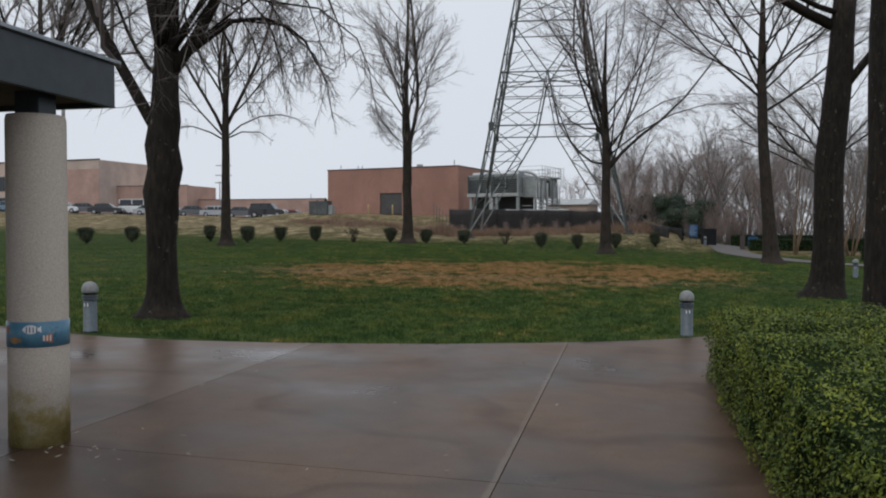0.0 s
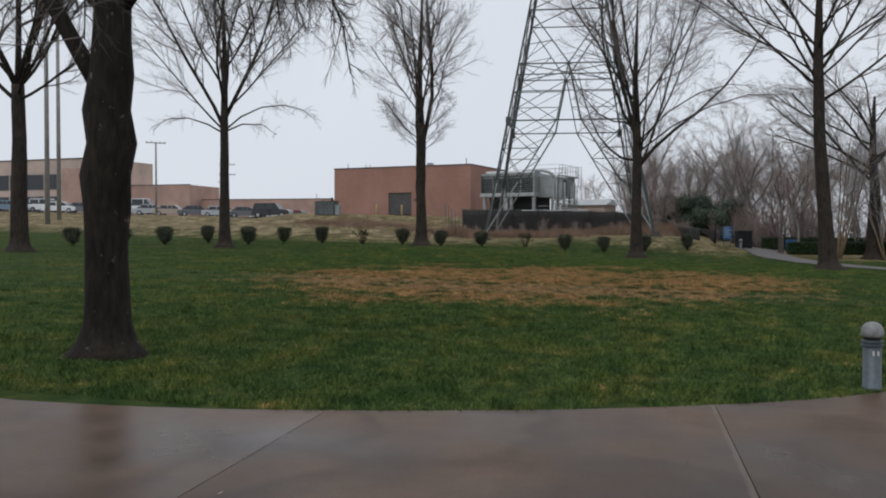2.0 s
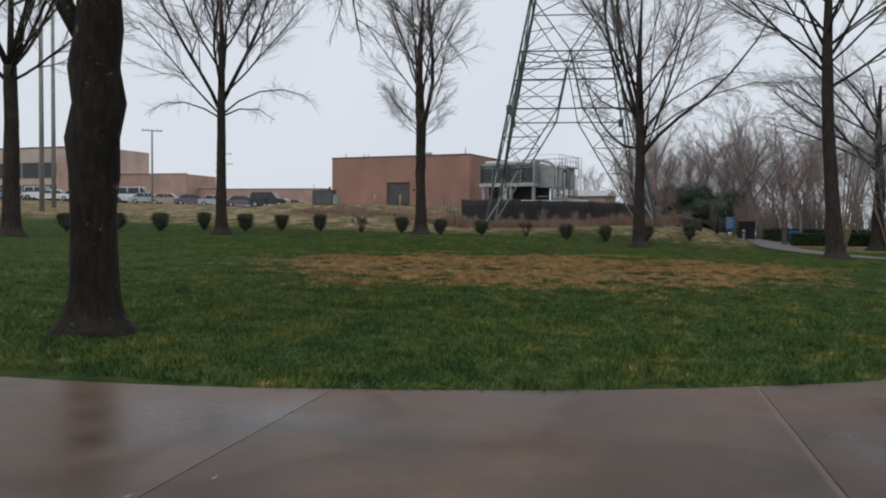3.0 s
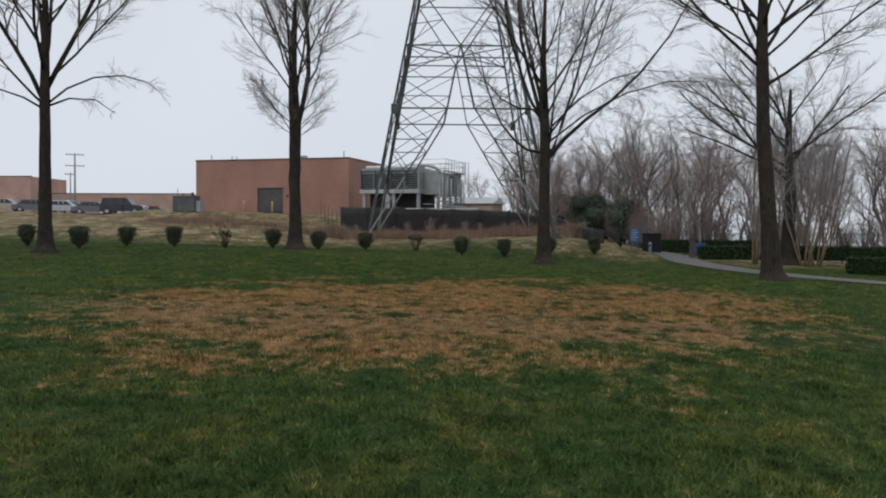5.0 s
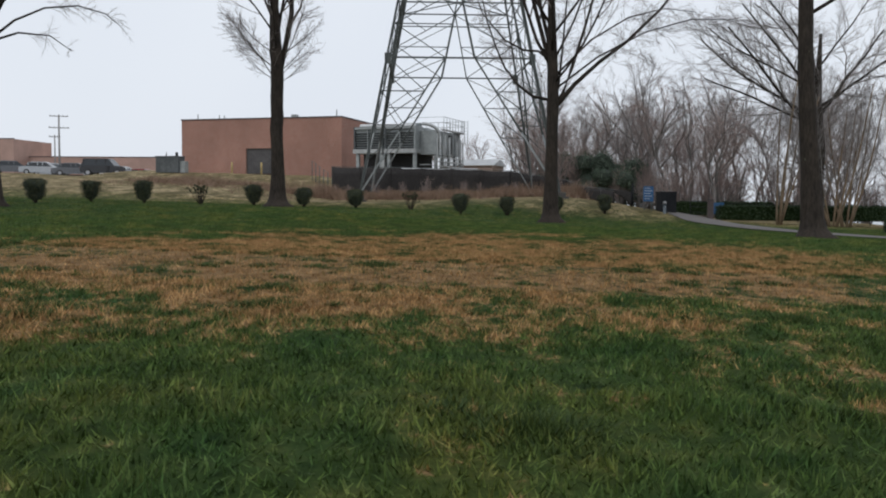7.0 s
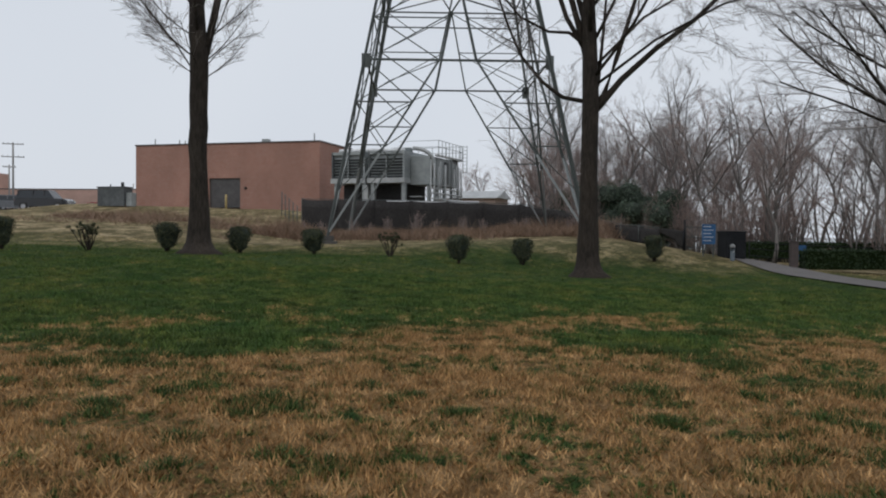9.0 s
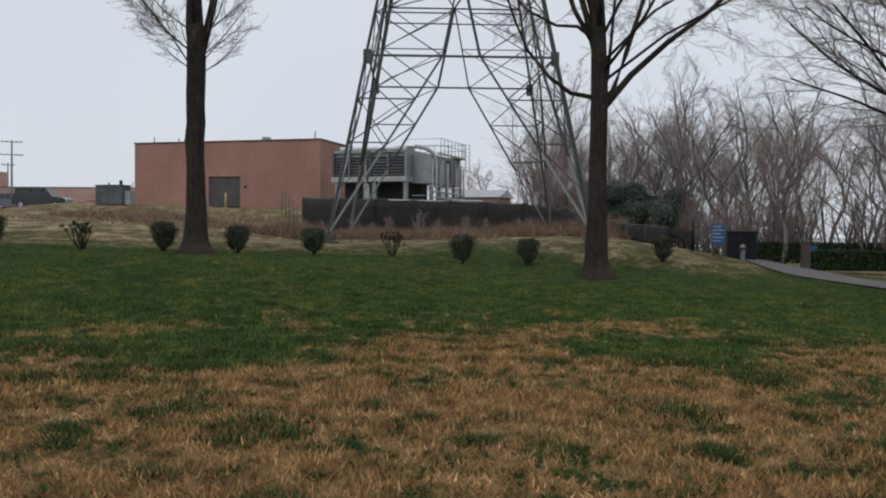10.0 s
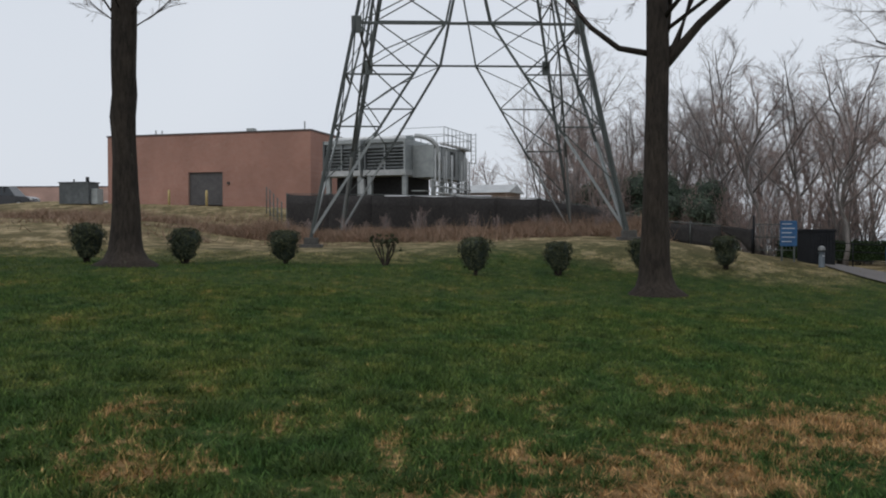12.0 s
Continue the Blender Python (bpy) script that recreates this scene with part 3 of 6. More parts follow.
def tree(place, trunk_pts, trunk_r, limbs, seed, label, group, bark="bark", twig="twig", counts=(11, 10, 11), depth=4, droop=0.0, flare=0.62, burls=(), lift=(0.05, 0.06, 0.04, 0.02, 0.0), wig=0.16, arches=(), size=1.0):
    """trunk_pts from the foot up; limbs: (height, azimuth, tilt from upright, length, radius), azimuth 0 to +x, 90 to +y."""
    rng = random.Random(seed)
    trunk_pts = [(x, y, z * size) for x, y, z in trunk_pts]
    limbs = [(z * size, az, tilt, length * size, r) for z, az, tilt, length, r in limbs]
    arches = [(az, [(reach * size, z * size) for reach, z in line], hang, *thick) for az, line, hang, *thick in arches]
    t = thing("tree", place, 0, label, "tree", group)
    part("trunk", trunk_mesh(trunk_pts, trunk_r, 18, M[bark], rng, flare, burls), None, t)
    tw_v, tw_f = [], []
    for z, az, tilt, length, r in limbs:
        # foot of the limb on the trunk's axis
        c = Vector(trunk_pts[-1])
        for a, b_ in zip(trunk_pts, trunk_pts[1:]):
            if a[2] <= z <= b_[2]:
                c = Vector(a).lerp(Vector(b_), (z - a[2]) / (b_[2] - a[2]))
        az, ti = radians(az), radians(tilt)
        d = Vector((math.cos(az) * math.sin(ti), math.sin(az) * math.sin(ti), math.cos(ti)))
        bins = [([], []) for _ in range(5)]
        grow(bins, c, d, length, r, 0, depth, rng, lift, droop, counts if length > 3 else (8, 6, 5), wig)
        part("limb", mesh_of("limb", *bins[0], M[bark], True), None, t)
        for v, f in bins[1:]:
            off = len(tw_v)
            tw_v.extend(v)
            tw_f.extend(tuple(i + off for i in face) for face in f)
    for az, pts_, hang, *thick in arches:
        # a long arching limb with hanging twigs; points: reach, height
        ca, sa = math.cos(radians(az)), math.sin(radians(az))
        line = [Vector((r * ca, r * sa, z)) for r, z in pts_]
        n = len(line)
        v, f = [], []
        r0 = thick[0] if thick else 0.055
        longer = 1 + max(0.0, r0 - 0.055) * 18
        rod_data(line, [r0 * (1 - 0.76 * i / (n - 1)) for i in range(n)], 9, v, f)
        part("limb", mesh_of("limb", v, f, M[bark], True), None, t)
        bins = [([], []) for _ in range(5)]
        for k in range(hang):
            g = (0.4 + 0.6 * rng.random()) * (n - 1)
            i = min(int(g), n - 2)
            p = line[i].lerp(line[i + 1], g - i)
            ax = (line[i + 1] - line[i]).normalized()
            d = (ax * rng.uniform(0.2, 1.0) + Vector((rng.gauss(0, 0.5), rng.gauss(0, 0.5), rng.gauss(-0.1, 0.5)))).normalized()
            grow(bins, p, d, rng.uniform(0.35, 1.0) * longer, 0.009, 2 if longer == 1 else 1, depth, rng, (0, 0, -0.05, -0.08, 0), droop * 0.4, (0, 7, 11), 0.3)
        for bv, bf in bins[1:]:
            off = len(tw_v)
            tw_v.extend(bv)
            tw_f.extend(tuple(i + off for i in face) for face in bf)
    crown = part("crown", mesh_of("crown", tw_v, tw_f, M[twig], True), None, t, "bare grey-brown twigs")
    crown["kind"] = "stuff"
    return t


def at(x, y):
    return (x, y, height(x, y))


LAWN = "bare lawn trees"
# pendulous outer branches of the old tree beside the paving
WEEPING = []
for k in range(13):
    reach, top = 1.5 + 1.9 * ((k * 37) % 11) / 10, 5.1 + 1.3 * ((k * 23) % 7) / 6
    WEEPING.append((-62 + k * 11, ((0.1, 4.3), (0.45 * reach, top), (0.8 * reach, top - 0.1), (reach, top - 0.6), (reach + 0.22, top - 1.15), (reach + 0.30, top - 1.7)), 15, 0.024))
tree(at(-7.90, 18.25), [(0, 0, -0.1), (0.02, 0, 0.5), (0.0, 0, 2.0), (0.08, 0, 3.3), (0.14, 0.0, 4.6), (0.22, 0.1, 7.0), (0.2, 0.1, 10.5)], [0.265, 0.245, 0.232, 0.232, 0.20, 0.13, 0.05],
     [(3.0, 185, 27, 5.5, 0.11), (4.6, 120, 22, 6, 0.10), (4.1, 15, 14, 7.5, 0.13), (4.0, 355, 38, 6.5, 0.11), (4.3, 180, 14, 6.5, 0.11), (5.2, 280, 30, 5, 0.08), (4.0, 160, 60, 4.0, 0.04), (6.0, 60, 35, 4.5, 0.06), (6.4, 200, 35, 4.5, 0.06)],
     11, "tall bare tree with dark wet bark and burls on the trunk", LAWN, "bark_lichen", counts=(11, 10, 11), droop=0.14, arches=((12, ((0.1, 4.0), (0.5, 4.5), (1.25, 5.05), (1.8, 5.1), (2.2, 4.95), (2.5, 4.7), (2.7, 4.3)), 30), (60, ((0.1, 4.5), (0.6, 5.2), (1.2, 6.0), (1.8, 6.6), (2.3, 6.8)), 24), (320, ((0.1, 4.2), (0.7, 5.4), (1.3, 6.4), (1.9, 7.0)), 20), *WEEPING), burls=((0.0, 2.5, 0.16, 0.15), (3.14, 2.02, 0.2, 0.15), (0.3, 1.95, 0.28, 0.10), (3.3, 3.0, 0.3, 0.09), (0.2, 3.2, 0.25, 0.08)))
tree(at(-24.25, 54.17), [(0, 0, -0.1), (-0.02, 0, 2), (0.0, 0, 5), (0.0, 0, 7.2), (0.05, 0, 11), (-0.1, 0, 15)], [0.34, 0.275, 0.245, 0.22, 0.14, 0.05],
     [(6.7, 180, 26, 10, 0.11), (7.2, 10, 22, 11, 0.12), (8.2, 90, 18, 9, 0.09), (6.6, 185, 48, 7, 0.06), (7.6, 0, 44, 7, 0.06), (8.0, 270, 28, 8, 0.08), (9.0, 175, 34, 7, 0.07), (10.0, 5, 32, 6.5, 0.06), (8.6, 150, 20, 9, 0.09), (10.8, 200, 28, 6, 0.05)],
     12, "bare lawn tree with an upright vase of fine branches", LAWN, "bark_hazed", arches=((180, ((0.1, 6.5), (1.0, 7.0), (2.2, 7.4), (3.4, 7.4), (4.4, 7.0)), 26), (5, ((0.1, 6.7), (1.0, 7.4), (2.2, 7.9), (3.5, 8.0), (4.6, 7.7), (5.2, 7.2)), 30), (60, ((0.1, 6.6), (1.2, 7.1), (2.6, 7.2), (3.6, 6.7)), 16)))
tree(at(-15.13, 63.81), [(0, 0, -0.1), (0, 0, 2), (-0.05, 0, 4.5), (0.0, 0, 6.4), (-0.1, 0, 10), (0.05, 0, 16)], [0.41, 0.32, 0.285, 0.34, 0.18, 0.05],
     [(5.9, 178, 9, 13, 0.15), (6.2, 8, 9, 13, 0.15), (6.1, 30, 58, 2.2, 0.022), (6.4, 330, 60, 2.4, 0.022), (6.7, 10, 52, 2.6, 0.025), (6.2, 150, 60, 2.4, 0.022), (6.9, 200, 62, 2.6, 0.025), (7.4, 350, 58, 2.6, 0.025), (7.6, 170, 58, 2.8, 0.025), (6.5, 270, 60, 2.2, 0.022), (6.5, 90, 60, 2.2, 0.022), (8.5, 182, 36, 5.5, 0.05), (9.2, 0, 40, 6, 0.055), (7.4, 265, 22, 8, 0.08), (7.8, 95, 22, 8, 0.08), (6.3, 200, 44, 3.4, 0.03), (7.0, 340, 40, 3.4, 0.03), (6.8, 175, 52, 3.2, 0.03), (10.5, 190, 30, 5, 0.05), (11, 350, 30, 5, 0.05)],
     13, "slender bare tree whose trunk divides into three upright stems", LAWN, "bark_hazed", counts=(11, 10, 11), flare=0.85, burls=((3.3, 3.75, 0.22, 0.13), (0.2, 4.6, 0.3, 0.07)))
tree(at(-1.4, 63.47), [(0, 0, -0.1), (0, 0, 2), (0.02, 0, 4.2), (0.05, 0, 5.7), (-0.1, 0, 10), (0.05, 0, 15)], [0.40, 0.31, 0.285, 0.29, 0.17, 0.025],
     [(6.4, 172, 13, 12, 0.12), (7.0, 90, 14, 10, 0.11), (7.2, 5, 34, 8, 0.06), (7.4, 260, 24, 9, 0.09), (6.9, 180, 28, 11, 0.09), (6.2, 330, 50, 8, 0.06), (8.4, 0, 40, 8, 0.07), (8.8, 185, 36, 8, 0.07), (10.2, 10, 30, 6, 0.05)],
     14, "bare tree fanning from a low fork into many long limbs", LAWN, "bark_hazed", counts=(11, 10, 11), lift=(0.07, 0.05, 0.03, 0.02, 0), arches=((178, ((0.1, 5.55), (0.85, 5.7), (1.5, 6.2), (2.15, 7.0), (2.55, 7.9), (3.0, 9.2), (3.3, 10.6)), 34, 0.085), (174, ((0.1, 7.3), (0.65, 7.75), (1.3, 7.8), (2.2, 8.3), (3.2, 9.5), (3.8, 11.0)), 26, 0.07),
                                                                                                                                 (3, ((0.12, 5.2), (0.5, 5.65), (1.0, 6.25), (2.1, 7.25), (3.3, 8.15), (4.8, 9.6), (6.2, 11.4), (7.2, 13.2)), 46, 0.135), (8, ((0.12, 5.4), (0.45, 5.75), (0.85, 6.9), (1.45, 8.8), (2.1, 11.2), (2.7, 13.6)), 36, 0.12), (25, ((0.08, 5.6), (0.3, 6.1), (0.45, 7.4), (0.7, 10.2), (0.95, 13.2)), 26, 0.085), (350, ((0.1, 6.0), (2.0, 7.4), (4.0, 8.4), (6.0, 8.9), (7.8, 8.8)), 44), (15, ((0.1, 6.6), (1.8, 8.3), (3.6, 9.4), (5.4, 9.9), (7.0, 9.8)), 40)), size=1.08)
tree(at(7.43, 52.67), [(0, 0, -0.1), (-0.15, 0, 2), (-0.45, 0, 6), (-0.55, 0, 9.6), (-0.5, 0, 15)], [0.44, 0.33, 0.275, 0.24, 0.08],
     [(7.9, 8, 52, 8, 0.072), (8.6, 180, 45, 9, 0.072), (9.6, 175, 26, 8, 0.079), (9.2, 0, 30, 8, 0.079), (10.6, 165, 58, 7, 0.050), (9.8, 20, 60, 7, 0.050), (10.2, 270, 40, 8, 0.065), (9.2, 195, 62, 8, 0.050), (11.4, 5, 45, 7, 0.050), (11.8, 185, 48, 7, 0.050), (8.8, 200, 38, 8, 0.065), (9.8, 350, 42, 8, 0.06), (10.8, 30, 35, 7, 0.055), (9.0, 330, 55, 8, 0.055), (10.4, 150, 36, 8, 0.06), (12.4, 0, 30, 6, 0.05), (12.8, 180, 30, 6, 0.05)],
     15, "tall dark bare tree with spreading limbs beside the path", LAWN, "bark_hazed", counts=(11, 10, 11), lift=(0.0, 0.02, 0.01, 0, 0))
tree(at(5.21, 29.77), [(0, 0, -0.1), (0.06, 0, 1.5), (0.06, 0, 3.6), (0.30, 0, 6.0), (0.42, 0, 8.0)], [0.44, 0.38, 0.37, 0.34, 0.29],
     [(7.2, 175, 62, 6.5, 0.15), (7.8, 170, 30, 7, 0.15), (7.9, 20, 20, 8, 0.18), (7.9, 90, 12, 8, 0.16), (5.4, 350, 35, 6, 0.12), (7.6, 200, 80, 6, 0.08)],
     16, "leaning old tree with dark furrowed bark and lichen", LAWN, "bark_lichen", droop=0.05, counts=(9, 9, 10))
tree(at(4.28, 20.9), [(0, 0, -0.1), (0.0, 0, 2), (0.02, 0, 5), (0.1, 0, 9.0)], [0.36, 0.31, 0.30, 0.26],
     [(8.2, 170, 45, 7, 0.12), (8.8, 20, 30, 7, 0.12), (9, 90, 10, 8, 0.14), (8.0, 190, 75, 6, 0.06)],
     17, "tree trunk spotted with pale lichen behind the clipped hedge", LAWN, "bark_lichen", counts=(8, 8, 9))
tree(at(-29.08, 43.41), [(0, 0, -0.1), (0, 0, 2.2), (0.05, 0, 5.0), (0.0, 0, 7.6)], [0.40, 0.35, 0.31, 0.28],
     [(7.2, 5, 24, 10, 0.14), (7.4, 178, 22, 10, 0.15), (6.9, 350, 75, 6.5, 0.07), (6.8, 185, 55, 7, 0.10), (7.5, 90, 4, 11, 0.15), (7.4, 0, 45, 8, 0.08), (7.3, 270, 30, 8, 0.10), (7.5, 20, 33, 9, 0.09), (8.4, 340, 30, 8, 0.08), (8.8, 30, 40, 8, 0.07), (7.6, 200, 40, 8, 0.08), (8.6, 10, 18, 9, 0.09), (7.0, 320, 55, 7, 0.06)],
     18, "bare tree with a long low side branch on the lawn", LAWN, "bark_hazed")
tree(at(14.0, 71.0), [(0, 0, -0.3), (0, 0, 2.5), (0.1, 0, 5.0), (-0.1, 0, 8.0), (0.0, 0, 12)], [0.46, 0.38, 0.32, 0.24, 0.08],
     [(5.6, 185, 50, 9, 0.10), (6.6, 172, 60, 9, 0.10), (7.8, 190, 45, 8, 0.09), (6.8, 10, 36, 8, 0.11), (8.6, 90, 30, 7, 0.09), (8.4, 178, 62, 8, 0.07), (7.4, 5, 58, 8, 0.09), (9.0, 230, 40, 7, 0.08), (6.2, 150, 60, 8, 0.08), (9.6, 180, 40, 6, 0.06), (9.9, 0, 40, 6, 0.06)],
     19, "broad spreading bare tree with long level branches by the hedge", LAWN, "bark_hazed", "far_twig_hazed", lift=(0.02, 0.0, 0.0, 0, 0), size=0.9)

# ---- clipped shrubs in a curved row ----


def leaf_cloud(rng, points, size, material, name="leaves", flat=0.5):
    """Folded leaves at the given (place, outward) pairs."""
    verts, faces = [], []
    for p, o in points:
        n = (o + Vector((rng.gauss(0, flat), rng.gauss(0, flat), rng.gauss(0, flat)))).normalized()
        u = n.cross(Vector((rng.gauss(0, 1), rng.gauss(0, 1), rng.gauss(0, 1)))).normalized()
        w = n.cross(u)
        s = size * rng.uniform(0.65, 1.3)
        b0 = len(verts)
        verts += [p - u * s, p + w * s * 0.5 - n * s * 0.15, p + u * s, p - w * s * 0.5 - n * s * 0.15]
        faces += [(b0, b0 + 1, b0 + 2), (b0, b0 + 2, b0 + 3)]
    return mesh_of(name, verts, faces, material)


def shrub(place, size, tall, seed, thin, label):
    rng = random.Random(seed)
    t = thing("shrub", place, rng.uniform(0, 360), label, "shrub", "row of clipped shrubs")
    v, f = [], []
    tips = []
    for k in range(11 if thin else 8):
        a = rng.uniform(0, 6.28)
        lean = rng.uniform(0.12, 0.5)
        p0 = Vector((rng.gauss(0, 0.04), rng.gauss(0, 0.04), -0.05))
        p2 = Vector((math.cos(a) * lean * size, math.sin(a) * lean * size, tall * rng.uniform(0.75, 1.0)))
        p1 = p0.lerp(p2, 0.5) + Vector((rng.gauss(0, 0.04), rng.gauss(0, 0.04), 0))
        rod_data([p0, p1, p2], [0.028, 0.02, 0.008], 5, v, f)
        for j in range(3):
            q = p1.lerp(p2, rng.random())
            e = q + Vector((rng.gauss(0, 0.13), rng.gauss(0, 0.13), rng.uniform(0.08, 0.26)))
            rod_data([q, e], [0.009, 0.004], 4, v, f)
            tips.append(e)
        tips.append(p2)
    part("woody_base", mesh_of("woody_base", v, f, M["bark_hazed"]), None, t, "woody brown stems")
    pts = []
    if thin:
        for e in tips:
            for _ in range(22):
                o = Vector((rng.gauss(0, 1), rng.gauss(0, 1), rng.gauss(0, 1))).normalized()
                pts.append((e + o * rng.uniform(0, 0.07), o))
    else:
        # widest just below a clipped top, tapering to the stems
        prof = [(0.14, 0.18), (0.28, 0.31), (0.5, 0.38), (0.75, 0.43), (0.92, 0.42), (1.0, 0.36)]
        off = Vector((seed * 1.7, seed * 0.9, 0))

        def reach(a, g):
            for (g0, r0), (g1, r1) in zip(prof, prof[1:]):
                if g <= g1:
                    r = r0 + (r1 - r0) * (g - g0) / (g1 - g0)
                    break
            dirn = Vector((math.cos(a), math.sin(a), g * 1.6))
            return size * r * (1 + 0.5 * noise.noise(dirn * 1.5 + off) + 0.3 * noise.noise(dirn * 4 + off))
        v, f = [], []
        for i_ in range(9):
            g = 0.14 + 0.86 * i_ / 8
            for k in range(14):
                a = 2 * math.pi * k / 14
                r = reach(a, g) * 0.84
                v.append((r * math.cos(a), r * math.sin(a), tall * g * 0.97))
        for i_ in range(8):
            for k in range(14):
                f.append((i_ * 14 + k, i_ * 14 + (k + 1) % 14, (i_ + 1) * 14 + (k + 1) % 14, (i_ + 1) * 14 + k))
        f.append(tuple(8 * 14 + k for k in range(14)))
        part("inner_foliage", mesh_of("inner_foliage", v, f, M["bush_core"], True), None, t)
        for _ in range(1900):
            a, g = rng.uniform(0, 6.283), 0.15 + 0.85 * rng.random() ** 0.75
            r = reach(a, g) * (rng.uniform(0.85, 1.1) if rng.random() < 0.8 else rng.uniform(0.1, 1.0))
            top = r < reach(a, g) * 0.84
            zz = tall * (g if not top else rng.uniform(0.95, 1.05))
            pts.append((Vector((r * math.cos(a), r * math.sin(a), zz)), Vector((math.cos(a), math.sin(a), 0.3 + 0.9 * top)).normalized()))
    lv = part("leaves", leaf_cloud(rng, pts, 0.036, M["shrub_leaf"]), None, t, "small dark green leaves")
    lv["kind"] = "stuff"


SHRUBS = [(-32.27, 51.72), (-30.83, 54.37), (-28.58, 55.16), (-27.38, 58.17), (-24.46, 57.76), (-23.55, 61.06), (-21.2, 61.68), (-18.97, 63.3),
          (-16.64, 64.67), (-14.26, 65.73), (-11.74, 67.22), (-8.79, 68.0), (-6.0, 66.43), (-3.49, 67.87), (-0.8, 69.0), (2.0, 70.1)]
for k, (x, y) in enumerate(SHRUBS):
    thin = k in (7, 11)
    rr = random.Random(900 + k)
    shrub(at(x, y), rr.uniform(0.92, 1.1), rr.uniform(0.92, 1.06) if not thin else 0.9, 300 + k, thin,
          "sparse leggy shrub with few leaves on the lawn edge" if thin else "small clipped dark green shrub on short stems")

# ---- clipped hedges ----


def hedge(name, x0, x1, y0, y1, z0, tall, seed, leaves, size, leaf, label, place, turn=0.0):
    rng = random.Random(seed)
    t = thing(name, place, turn, label, "hedge")
    # lumpy core box whose dark colour paints the hedge's inner shade
    bm = bmesh.new()
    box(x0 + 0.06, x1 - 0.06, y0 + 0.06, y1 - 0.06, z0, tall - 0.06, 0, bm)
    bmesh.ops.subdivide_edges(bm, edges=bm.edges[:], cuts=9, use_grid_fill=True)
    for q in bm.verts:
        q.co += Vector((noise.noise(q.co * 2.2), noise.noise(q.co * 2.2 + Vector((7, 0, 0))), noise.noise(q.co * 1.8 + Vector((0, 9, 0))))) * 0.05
    part("inner_foliage", bm, M["shade_core"], t)
    pts = []
    areas = [((x1 - x0) * (y1 - y0), 0), ((x1 - x0) * (tall - z0), 1), ((y1 - y0) * (tall - z0), 2), ((x1 - x0) * (tall - z0), 3), ((y1 - y0) * (tall - z0), 4)]
    total = sum(a for a, _ in areas)
    for a, side in areas:
        for _ in range(int(leaves * a / total)):
            x, y, z = rng.uniform(x0, x1), rng.uniform(y0, y1), rng.uniform(z0 + 0.03, tall)
            o = Vector(((0, 0, 1), (0, -1, 0), (-1, 0, 0), (0, 1, 0), (1, 0, 0))[side])
            p = Vector((x, y, tall)) if side == 0 else Vector((x, y0, z)) if side == 1 else Vector((x0, y, z)) if side == 2 else Vector((x, y1, z)) if side == 3 else Vector((x1, y, z))
            lump = 0.08 * noise.noise(p * 1.7) + 0.075 * noise.noise(p * 5.0)
            # rounded shoulders
            ez = max(0.0, 0.16 - min(p.x - x0, x1 - p.x, p.y - y0, y1 - p.y)) if side == 0 else 0.0
            p += o * (lump + rng.uniform(-0.05, 0.035))
            p.z -= ez * ez * 4
            pts.append((p, (o + Vector((0, 0, 0.35))).normalized()))
    lv = part("leaves", leaf_cloud(rng, pts, size, M[leaf], flat=0.55), None, t)
    lv["kind"] = "stuff"


hedge("hedge", 0, 6.5, 0, 9.1, 0, 0.84, 41, 190000, 0.0150, "hedge_leaf", "clipped glossy green hedge beside the wet paving", (0.82, 5.9, -0.14), 0.0)
hedge("hedge", 0, 16, 0, 1.3, 0, 0.85, 42, 9000, 0.06, "far_leaf", "low dark clipped hedge along the path", at(8.96, 72.2), -3)
hedge("hedge", 0, 9.5, 0, 1.2, 0, 1.0, 43, 5500, 0.06, "far_leaf", "low dark clipped hedge along the path", at(9.4, 88.0), -10)
hedge("hedge", 0, 22, 0, 1.3, 0, 0.85, 44, 9000, 0.06, "far_leaf", "low dark clipped hedge along the path", at(14.2, 62.5), -22)

# ---- covered walkway with its column ----
COL = (-4.36, 10.40)
canopy = thing("walkway_canopy", (COL[0], COL[1], 0), 0, "blue-grey metal canopy on a rough-cast concrete column", "canopy")
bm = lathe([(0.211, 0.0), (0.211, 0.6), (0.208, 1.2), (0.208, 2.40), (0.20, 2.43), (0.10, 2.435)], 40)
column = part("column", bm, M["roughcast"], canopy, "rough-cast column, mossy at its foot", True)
band = part("painted_band", lathe([(0.19, 0.745), (0.2145, 0.747), (0.2145, 0.93), (0.19, 0.932)], 40), M["blue_band"], column, "blue hand-painted tile band", True)


def curved(name, a0, a1, z0, z1, shape, material, r=0.2175):
    """A painted shape laid on the band; shape: its half height along it, 0 to 1."""
    v, f = [], []
    n = 12
    for i in range(n + 1):
        a = radians(a0 + (a1 - a0) * i / n)
        hh = shape(i / n) * (z1 - z0) / 2
        zc = (z0 + z1) / 2
        for z in (zc - hh, zc + hh):
            v.append((r * math.cos(a), r * math.sin(a), z))
    for i in range(n):
        f.append((2 * i, 2 * i + 2, 2 * i + 3, 2 * i + 1))
    return part(name, mesh_of(name, v, f, material), None, column)


